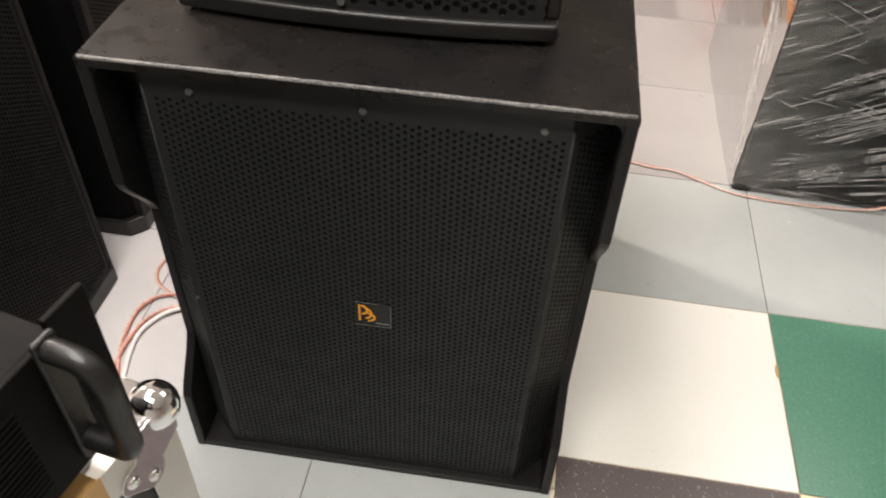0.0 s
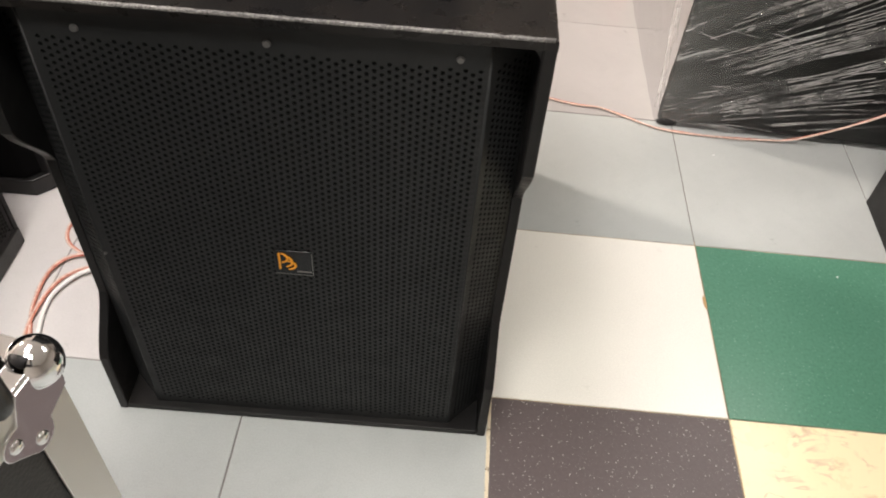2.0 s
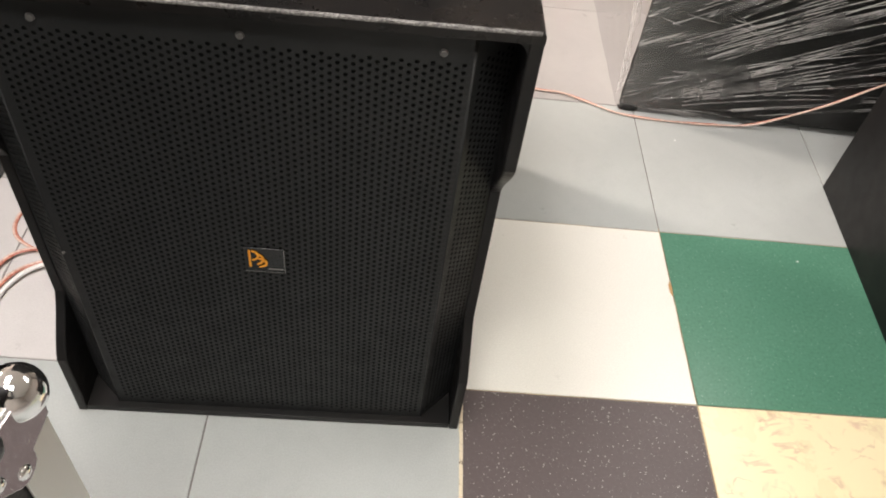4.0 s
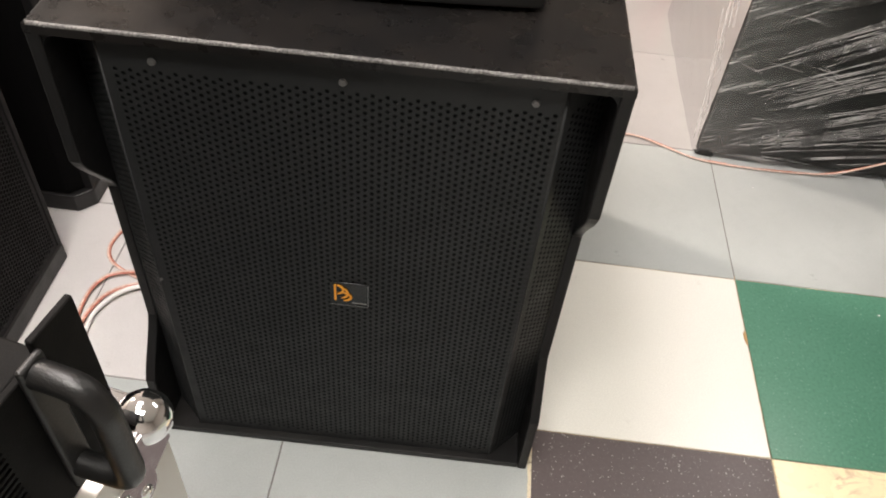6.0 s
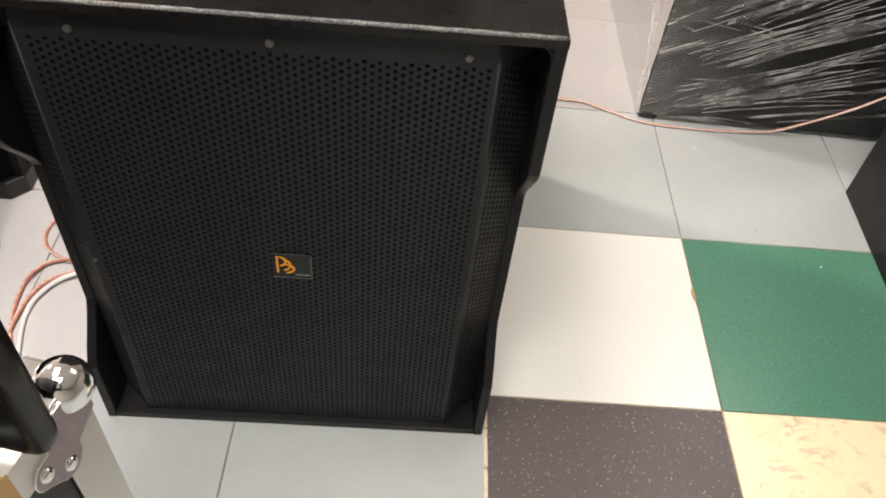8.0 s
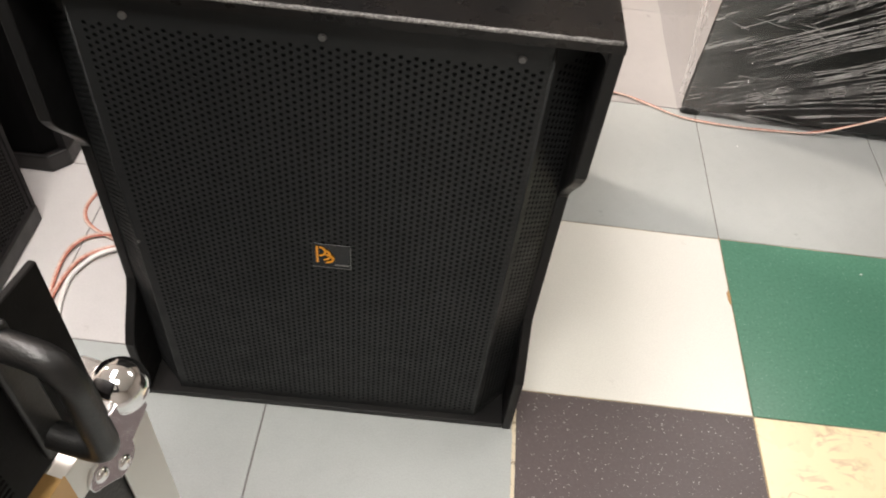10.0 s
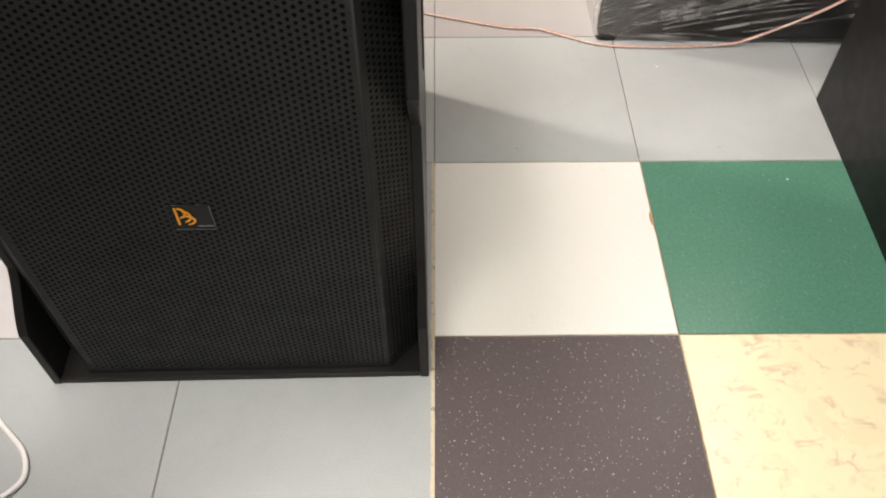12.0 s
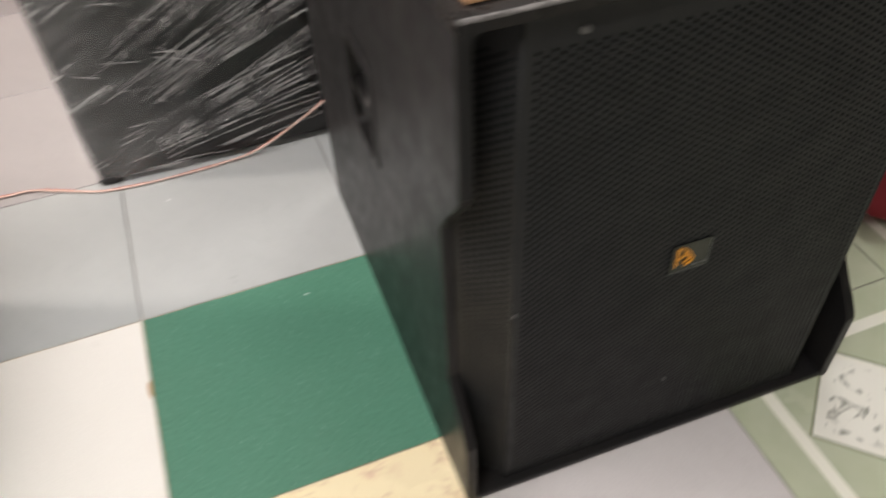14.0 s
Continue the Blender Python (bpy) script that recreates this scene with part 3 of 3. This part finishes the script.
def ball_corner(parent, x, y, z, sx, sy, sz):
    """Chromed ball corner: a ball on the corner and a riveted leaf on each of three faces."""
    bm = bmesh.new()
    bmesh.ops.create_uvsphere(bm, u_segments=28, v_segments=18, radius=0.0165, matrix=pose(x - sx * 0.006, y - sy * 0.006, z - sz * 0.006))
    corner = part("ball_corner", bm, CHROME, parent, "polished chrome ball corner", smooth=True)
    for axis in range(3):
        outline = [(0.0, 0.0), (0.032, 0.0), (0.0350, 0.005), (0.0375, 0.012), (0.0405, 0.0190)]
        lobe = [(0.0455 + 0.0110 * math.cos(a), 0.0300 + 0.0110 * math.sin(a)) for a in (-1.6, -1.1, -0.6, -0.1, 0.4, 0.8, 1.1)]
        half_way = outline[1:] + lobe
        leaf = slab([[(0.0, 0.0)] + half_way + [(q, p) for p, q in reversed(half_way)]], "xy", 0.0, 0.0022)
        for rx, ry in ((0.0465, 0.0305), (0.0305, 0.0465)):
            bmesh.ops.create_uvsphere(leaf, u_segments=12, v_segments=8, radius=0.0050, matrix=Matrix.Translation((rx, ry, 0.0020)) @ Matrix.Diagonal((1, 1, 0.55, 1)))
        cols = {0: ((0, -sy, 0), (0, 0, -sz), (sx, 0, 0)), 1: ((-sx, 0, 0), (0, 0, -sz), (0, sy, 0)), 2: ((-sx, 0, 0), (0, -sy, 0), (0, 0, sz))}[axis]
        rot = Matrix([[cols[c][r] for c in range(3)] for r in range(3)]).to_4x4()
        bmesh.ops.transform(leaf, matrix=Matrix.Translation((x, y, z)) @ rot, verts=leaf.verts[:])
        bmesh.ops.recalc_face_normals(leaf, faces=leaf.faces[:])
        part("leaf", leaf, CHROME, corner, bevel=0.0006)


def flight_case():
    case = thing("flight_case", "black rack flight case with aluminium edges and chrome ball corners", "flight case", "", pose(CX, CY, 0, 0, 0, -12))
    w, d, h = 0.56, 0.58, CZ
    part("body", boxed(-w + 0.003, -0.003, -d + 0.003, -0.003, 0.0, h - 0.003), LAMINATE, case)
    t, e = 0.002, 0.032
    for y in (0, -d):
        for x in (0, -w):
            sx, sy = (-1 if x == 0 else 1), (-1 if y == 0 else 1)
            bm = slab([[(x, y), (x + sx * e, y), (x + sx * e, y + sy * t), (x + sx * t, y + sy * t), (x + sx * t, y + sy * e), (x, y + sy * e)]], "xy", 0.01, h - 0.01)
            part("edge_profile", bm, ALU, case, "aluminium edge profile", bevel=0.0008)
    for x in (0, -w):
        sx = -1 if x == 0 else 1
        prof = [(x, h), (x + sx * 0.013, h), (x + sx * 0.013, h + 0.0025), (x + sx * 0.018, h + 0.0025), (x + sx * 0.018, h), (x + sx * e, h), (x + sx * e, h - t), (x + sx * t, h - t), (x + sx * t, h - e), (x, h - e)]
        part("edge_profile", slab([prof], "xz", -d + 0.012, -0.012), ALU, case, "ribbed aluminium edge profile", bevel=0.0006)
    for y in (0, -d):
        sy = -1 if y == 0 else 1
        part("edge_profile", slab([[(y, h), (y + sy * e, h), (y + sy * e, h - t), (y + sy * t, h - t), (y + sy * t, h - e), (y, h - e)]], "yz", -w + e, -e), ALU, case, "aluminium edge profile", bevel=0.0006)
    for x in (0, -w):
        for y in (0, -d):
            ball_corner(case, x, y, h, 1 if x == 0 else -1, 1 if y == 0 else -1, 1)
    bm = boxed(-0.062, 0.0012, -0.165, -0.066, h + 0.0028, h + 0.0036)
    box(bm, 0.0004, 0.0012, -0.161, -0.064, h - 0.03, h + 0.0028)
    part("tape", bm, TAPE, case, "brown packing tape stuck over the edge")


flight_case()


def amplifier():
    amp = thing("power_amplifier", "black rack power amplifier with thick handles on a flight case", "amplifier", "", pose(-0.722, -0.511, CZ + 0.005, 0, 0, -12))
    w, h, d = 0.483, 0.126, 0.40
    ear, low = 0.028, h - 0.011
    part("chassis", boxed(-d, -0.004, -w + 0.022, -0.022, 0.013, low - 0.0015), AMP, amp, bevel=0.002)
    panel = part("front_panel", slab([[(-w, 0.020), (0.0, 0.020), (0.0, h), (-ear, h), (-ear, low), (-w + ear, low), (-w + ear, h), (-w, h)]], "yz", -0.004, 0.0), AMP, amp, "front panel with raised rack ears", bevel=0.0012)
    for i in range(16):
        z = 0.034 + i * 0.0042
        part("vent_slat", boxed(0.0, 0.0016, -w + 0.062, -0.062, z, z + 0.0021), AMP, panel)
    for y in (-0.034, -w + 0.034):
        pts = smooth_path([(0.0, y, h - 0.012), (0.012, y, h - 0.011), (0.024, y, h - 0.013), (0.0305, y, h - 0.023), (0.0315, y, h - 0.036), (0.0315, y, 0.062), (0.0315, y, 0.050), (0.027, y, 0.043), (0.013, y, 0.041), (0.0, y, 0.041)], 6)
        part("handle", sweep(pts, 0.0068, 14, 1.0, (0, 1, 0)), RUBBER, amp, "thick rounded black rack handle", smooth=True)
        part("handle_foot", boxed(0.0, 0.004, y - 0.0075, y + 0.0075, 0.028, h - 0.003), PLASTIC, amp, bevel=0.002)
    for x in (-d + 0.05, -0.06):
        for y in (-0.08, -w + 0.08):
            bm = bmesh.new()
            rod(bm, (x, y, -0.008), (x, y, 0.0135), 0.014, 14)
            part("rubber_foot", bm, RUBBER, amp)


amplifier()


# ---- film-wrapped cabinet ----
def wrapped_box():
    wx0, wx1, wy0, wy1, wz = -0.036, 0.66, 0.790, 1.42, 0.80
    wrap = thing("wrapped_cabinet", "black cabinet wrapped in creased clear stretch film on the floor", "wrapped box", "", pose(wx0, wy0, 0))
    w, d = wx1 - wx0, wy1 - wy0
    part("cabinet", boxed(0.004, w - 0.004, 0.004, d - 0.004, 0.004, wz), WRAPPED, wrap, bevel=0.006)
    # film sheets, loosely rippled
    rng = random.Random(4)

    def sheet(nu, nv, place):
        bm = bmesh.new()
        grid = [[bm.verts.new(place(i / nu, j / nv)) for j in range(nv + 1)] for i in range(nu + 1)]
        for i in range(nu):
            for j in range(nv):
                bm.faces.new((grid[i][j], grid[i + 1][j], grid[i + 1][j + 1], grid[i][j + 1]))
        return bm

    def ripple(a, b, size):
        return size * (0.5 + 0.5 * noise.noise((a * 3.0, b * 22.0 - a * 7.0, 1.7)) + 0.35 * noise.noise((a * 9.0, b * 60.0 - a * 18.0, 5.1)))
    part("film_front", sheet(60, 150, lambda a, b: (w * a, -0.001 - ripple(a, b, 0.005), wz * b)), FILM, wrap, "clear film pulled into streaks", smooth=True)
    part("film_side", sheet(60, 60, lambda a, b: (-0.001 - ripple(a, b, 0.004) - 0.009 * math.sin(math.pi * a) * (0.4 + b), d * a, wz * b)), FILM_SIDE_LIT, wrap, "clear film pulled smooth over the side, whitened to look lit", smooth=True)
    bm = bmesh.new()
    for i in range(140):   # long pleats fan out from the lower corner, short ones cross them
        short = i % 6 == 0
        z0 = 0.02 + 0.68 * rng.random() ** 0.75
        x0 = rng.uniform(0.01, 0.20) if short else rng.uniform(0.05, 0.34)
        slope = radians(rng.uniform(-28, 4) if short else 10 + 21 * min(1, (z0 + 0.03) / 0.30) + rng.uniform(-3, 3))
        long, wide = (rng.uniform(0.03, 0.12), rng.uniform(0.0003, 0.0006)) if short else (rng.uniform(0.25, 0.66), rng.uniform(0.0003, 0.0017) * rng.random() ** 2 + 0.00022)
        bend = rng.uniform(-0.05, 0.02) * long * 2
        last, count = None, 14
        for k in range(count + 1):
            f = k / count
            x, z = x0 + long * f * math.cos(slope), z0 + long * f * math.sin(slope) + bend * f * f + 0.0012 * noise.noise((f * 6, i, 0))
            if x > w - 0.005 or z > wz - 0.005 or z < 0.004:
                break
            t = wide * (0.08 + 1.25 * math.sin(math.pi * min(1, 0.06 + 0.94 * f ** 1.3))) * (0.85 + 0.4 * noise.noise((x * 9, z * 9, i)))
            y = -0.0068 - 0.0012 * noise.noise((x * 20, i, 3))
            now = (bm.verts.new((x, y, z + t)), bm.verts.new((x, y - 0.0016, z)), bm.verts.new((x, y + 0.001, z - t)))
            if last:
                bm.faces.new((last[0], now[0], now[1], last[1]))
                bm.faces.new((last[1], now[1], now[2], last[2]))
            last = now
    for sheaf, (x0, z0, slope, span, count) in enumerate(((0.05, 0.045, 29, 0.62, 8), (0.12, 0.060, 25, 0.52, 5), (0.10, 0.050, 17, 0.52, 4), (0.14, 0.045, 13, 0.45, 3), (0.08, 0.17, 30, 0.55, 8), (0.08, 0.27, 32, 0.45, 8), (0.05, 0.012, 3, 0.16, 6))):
        for i in range(count):   # tight sheaves of pleats, their shine put in as white
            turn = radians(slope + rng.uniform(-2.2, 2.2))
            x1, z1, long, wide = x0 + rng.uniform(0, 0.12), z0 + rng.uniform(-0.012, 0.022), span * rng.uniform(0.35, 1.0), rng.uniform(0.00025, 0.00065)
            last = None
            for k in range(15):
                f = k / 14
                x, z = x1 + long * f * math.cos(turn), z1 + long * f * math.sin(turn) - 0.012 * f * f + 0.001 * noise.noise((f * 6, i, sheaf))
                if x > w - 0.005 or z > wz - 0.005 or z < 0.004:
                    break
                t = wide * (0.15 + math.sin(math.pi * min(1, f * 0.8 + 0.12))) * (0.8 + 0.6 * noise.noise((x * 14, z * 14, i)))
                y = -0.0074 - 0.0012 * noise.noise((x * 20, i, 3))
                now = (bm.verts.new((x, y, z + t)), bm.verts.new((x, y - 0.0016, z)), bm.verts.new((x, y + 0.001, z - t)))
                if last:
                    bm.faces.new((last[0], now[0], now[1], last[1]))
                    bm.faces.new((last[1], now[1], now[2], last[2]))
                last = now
    for i in range(4):   # upright folds in the side sheet
        y0, z0 = rng.uniform(0.01, 0.30), rng.uniform(0.0, 0.45)
        long, wide, lean = rng.uniform(0.08, 0.4), rng.uniform(0.0003, 0.0010), rng.uniform(0.05, 0.55)
        if i == 0:
            y0, z0, long, wide, lean = 0.02, 0.03, 0.62, 0.0030, 0.26
        last = None
        for k in range(13):
            f = k / 12
            y, z = y0 + long * f * math.sin(lean), z0 + long * f * math.cos(lean)
            if z > wz - 0.01 or y > d - 0.02:
                break
            x = -0.006 - 0.009 * math.sin(math.pi * y / d) * (0.4 + z / wz)
            t = wide * (0.15 + math.sin(math.pi * f)) * (0.8 + 0.6 * noise.noise((y * 30, z * 30, i)))
            now = (bm.verts.new((x, y - t, z)), bm.verts.new((x - 0.0022, y, z)), bm.verts.new((x, y + t, z)))
            if last:
                bm.faces.new((last[0], now[0], now[1], last[1]))
                bm.faces.new((last[1], now[1], now[2], last[2]))
            last = now
    tail = bmesh.new()
    bmesh.ops.create_uvsphere(tail, u_segments=24, v_segments=14, radius=1.0)
    for v in tail.verts:
        k = 1 + 0.5 * noise.noise(v.co * 3.1)
        v.co = Vector((0.022 + v.co.x * 0.022 * k, 0.0 + v.co.y * 0.007 * k, max(0.001, 0.006 + v.co.z * 0.009 * k)))
    part("film_tail", tail, WRAPPED, wrap, "bunched end of the film at the bottom corner", smooth=True)
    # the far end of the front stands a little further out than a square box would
    part("film_pleats", bm, CREASE_GLINT, wrap, "milky pleats in the film, their glints put in as white", smooth=True)["kind"] = "stuff"
    for piece in wrap.children:
        for v in piece.data.vertices:
            v.co.y -= 0.036 * max(0.0, v.co.x) * max(0.0, 1 - v.co.y / d)


wrapped_box()


# ---- cables ----
def twin_cable(name, label, points, group=""):
    cable = thing(name, label, "cable", group)
    path = smooth_path(points, 10)
    for k, mat in ((-1, COPPER), (1, TINNED)):
        shifted = []
        for i, p in enumerate(path):
            way = path[min(i + 1, len(path) - 1)] - path[max(i - 1, 0)]
            side = way.cross(Vector((0, 0, 1)))
            side = side.normalized() if side.length > 1e-5 else Vector((1, 0, 0))
            twist = 0.9 + 0.5 * math.sin(i * 0.35)
            shifted.append(p + side * 0.0019 * k * math.cos(twist * 0.6) + Vector((0, 0, 0.0008 * k * math.sin(twist))))
        part("copper_core" if k < 0 else "tinned_core", sweep(shifted, 0.0021, 8), mat, cable, smooth=True)


twin_cable("speaker_cable", "clear twin speaker cable with copper and tinned cores on the floor",
           [(-0.95, 1.02, 0.003), (-0.62, 0.95, 0.003), (-0.462, 0.90, 0.003), (-0.25, 0.835, 0.003), (-0.17, 0.825, 0.004), (-0.115, 0.803, 0.003), (-0.042, 0.769, 0.003), (0.03, 0.758, 0.003),
            (0.11, 0.755, 0.003), (0.20, 0.757, 0.004), (0.27, 0.758, 0.012), (0.35, 0.757, 0.048), (0.43, 0.755, 0.095), (0.52, 0.752, 0.16), (0.60, 0.745, 0.20), (0.66, 0.70, 0.21), (0.68, 0.60, 0.21)])
twin_cable("coiled_cable", "loop of clear twin speaker cable lying on the floor",
           [(-1.05, 0.62, 0.003), (-1.17, 0.42, 0.003), (-1.218, 0.32, 0.003), (-1.216, 0.262, 0.003), (-1.17, 0.225, 0.004), (-1.08, 0.20, 0.003), (-0.99, 0.22, 0.003)], "loops of cable")
twin_cable("coiled_cable", "loop of clear twin speaker cable lying on the floor",
           [(-1.02, 0.26, 0.008), (-1.12, 0.23, 0.008), (-1.178, 0.217, 0.008), (-1.203, 0.197, 0.008), (-1.215, 0.161, 0.007), (-1.212, 0.103, 0.005), (-1.197, 0.05, 0.003), (-1.15, -0.05, 0.003), (-1.08, -0.16, 0.003), (-1.06, -0.30, 0.003)], "loops of cable")
twin_cable("coiled_cable", "loop of clear twin speaker cable lying on the floor",
           [(-1.00, 0.27, 0.011), (-1.09, 0.215, 0.010), (-1.17, 0.175, 0.009), (-1.197, 0.12, 0.008), (-1.20, 0.04, 0.004), (-1.17, -0.04, 0.003), (-1.11, -0.14, 0.003), (-1.09, -0.26, 0.003)], "loops of cable")
lead = thing("white_cable", "thick white cable looped on the floor", "cable")
part("sheath", sweep(smooth_path([(-1.00, 0.24, 0.013), (-1.10, 0.20, 0.012), (-1.152, 0.177, 0.009), (-1.177, 0.145, 0.008), (-1.188, 0.107, 0.007), (-1.18, 0.047, 0.005), (-1.15, -0.04, 0.005), (-1.10, -0.11, 0.005), (-1.034, -0.170, 0.005), (-1.006, -0.197, 0.005), (-0.991, -0.226, 0.005), (-0.994, -0.251, 0.005), (-1.03, -0.28, 0.005), (-1.10, -0.30, 0.005)], 10), 0.0042, 10), WHITE_PVC, lead, smooth=True)


# ---- boxes further back ----
def carton(name, label, x0, x1, y0, y1, h, mat, panel=None):
    ob = thing(name, label, "box", "", pose(x0, y0, 0))
    part("body", boxed(0, x1 - x0, 0, y1 - y0, 0.001, h), mat, ob, bevel=0.003)
    if panel:
        part("printed_panel", boxed(x1 - x0 - 0.105, x1 - x0 - 0.018, -0.002, 0.001, 0.012, h - 0.01), panel, ob)
    part("closing_tape", boxed((x1 - x0) * 0.45, (x1 - x0) * 0.55, 0.0, y1 - y0, h, h + 0.0006), TAPE, ob)


carton("carton", "cream cardboard carton with an orange printed panel on the floor", -1.0, -0.395, 1.625, 2.05, 0.24, CREAM, ORANGE)
carton("red_carton", "red printed carton behind a wrapped cabinet", 0.055, 0.50, 1.72, 2.1, 0.40, RED)


def cloth_bag():
    bm = bmesh.new()
    bmesh.ops.create_uvsphere(bm, u_segments=40, v_segments=24, radius=1.0)
    for v in bm.verts:
        k = 1 + 0.16 * noise.noise(v.co * 2.2) + 0.05 * noise.noise(v.co * 7)
        v.co = Vector((v.co.x * 0.17 * k, v.co.y * 0.13 * k, max(0.0, 0.07 + v.co.z * 0.09 * k)))
    ob = part("cloth_bag", bm, CRIMSON, smooth=True)
    ob.matrix_basis = pose(1.39, 0.16, 0.001)
    tagged(ob, "dark red cloth bag slumped on the floor", "bag")


cloth_bag()

# ---- small marks on the floor ----
PUTTY = Nodes("tan_putty", (0.50, 0.31, 0.14), 0.8).mat
PAPER = Nodes("white_scrap", (0.85, 0.85, 0.83), 0.6).mat


def chip(name, label, category, mat, x, y, rx, ry, thick, seed):
    bm = bmesh.new()
    ring = [(1 + 0.45 * noise.noise((math.cos(a) * 1.4, math.sin(a) * 1.4, seed))) for a in [2 * math.pi * i / 18 for i in range(18)]]
    low = [bm.verts.new((rx * r * math.cos(2 * math.pi * i / 18), ry * r * math.sin(2 * math.pi * i / 18), 0.0)) for i, r in enumerate(ring)]
    high = [bm.verts.new((v.co.x * 0.8, v.co.y * 0.8, thick)) for v in low]
    bm.faces.new(high)
    for i in range(18):
        bm.faces.new((low[i], low[(i + 1) % 18], high[(i + 1) % 18], high[i]))
    ob = part(name, bm, mat)
    ob.location = (x, y, 0.0002)
    return tagged(ob, label, category)


chip("joint_filler", "crumb of tan filler in the joint beside a white tile", "filler", PUTTY, -0.003, 0.253, 0.0035, 0.016, 0.0008, 3.0)
chip("paper_scrap", "tiny white scrap lying on the green floor tile", "scrap", PAPER, 0.273, 0.348, 0.0022, 0.0017, 0.0012, 7.0)
chip("paper_scrap", "tiny white scrap lying on the grey floor tile", "scrap", PAPER, 0.083, 0.690, 0.0022, 0.0016, 0.0012, 9.0)

# ---- mortar along the sample tiles ----
n = Nodes("cream_mortar", (0.62, 0.53, 0.38), 0.85)
n.colour(n.mix(n.ramp(n.noise(55, 4, 0.7), [(0.55, 0), (0.66, 1)]), (0.66, 0.58, 0.43), (0.16, 0.11, 0.075)))
MORTAR = n.bump(n.noise(200, 3), 0.5, 0.001).mat
east = [(-0.3990 + 0.0006 * noise.noise((i * 0.9, 2, 0)), -0.62 + 0.0105 * i) for i in range(98)]
west = [(-0.4048 + 0.0022 * noise.noise((i * 0.45, 7, 0)), y) for i, (x, y) in enumerate(east)]
part("mortar_strip", slab([east + west[::-1]], "xy", -0.004, 0.0012), MORTAR, floor, "uneven cream mortar in a wide joint")

# ---- floor tiles ----
STEP, GAP, THICK = 0.4, 0.0012, 0.02


def tile_mesh(name, mat, half=STEP / 2 - GAP, e=0.0009):
    """One tile with a softened rim."""
    rings = [(half, -THICK), (half, -e), (half - e, 0.0)]
    verts = [(x * r, y * r, z) for r, z in rings for x, y in ((-1, -1), (1, -1), (1, 1), (-1, 1))]
    faces = [(8, 9, 10, 11)]
    for k in (0, 4):
        faces += [(k + i, k + (i + 1) % 4, k + 4 + (i + 1) % 4, k + 4 + i) for i in range(4)]
    me = bpy.data.meshes.new(name)
    me.from_pydata(verts, [], faces)
    me.materials.append(mat)
    return me


TILES = {k: tile_mesh(k + "_tile", m) for k, m in (("grey", GREY), ("pale_lit", PALE_LIT), ("warm_lit", WARM_LIT), ("white", WHITE), ("green", GREEN), ("brown", BROWN), ("yellow", YELLOW), ("printed", PRINTED))}
SAMPLES = {(-1, 0): "white", (0, 0): "green", (-1, -1): "brown", (0, -1): "yellow", (1, -1): "pale_lit"}
rng = random.Random(11)
rest_v, rest_f = [], []
for i in range(-12, 9):
    for j in range(-8, 10):
        x, y = (i + 0.5) * STEP, (j + 0.5) * STEP
        if -6 <= i <= 4 and -4 <= j <= 7:
            # left gap and back: grey tile with its lighting in the colour
            kind = SAMPLES.get((i, j)) or ("printed" if i >= 2 else "grey" if (j <= 1 and i >= -2) or j < 0 else "pale_lit" if i <= -3 and j <= 1 else "warm_lit")
            ob = new("tile", TILES[kind])
            ob.location = (x, y, rng.uniform(-0.0005, 0.0))
            ob.rotation_euler = (0, 0, rng.choice((0, math.pi)) if kind in ("grey", "pale_lit") else 0)
            ob.parent = floor
        elif x > X0 and x < X1 and y > Y0 and y < Y1:
            b = len(rest_v)
            h = STEP / 2 - GAP
            rest_v += [(x - h, y - h, -0.0003), (x + h, y - h, -0.0003), (x + h, y + h, -0.0003), (x - h, y + h, -0.0003)]
            rest_f.append((b, b + 1, b + 2, b + 3))
me = bpy.data.meshes.new("far_tiles")
me.from_pydata(rest_v, [], rest_f)
me.materials.append(WARM_LIT)
far = new("far_tiles", me)
far.parent = floor
tagged(far, kind="stuff")
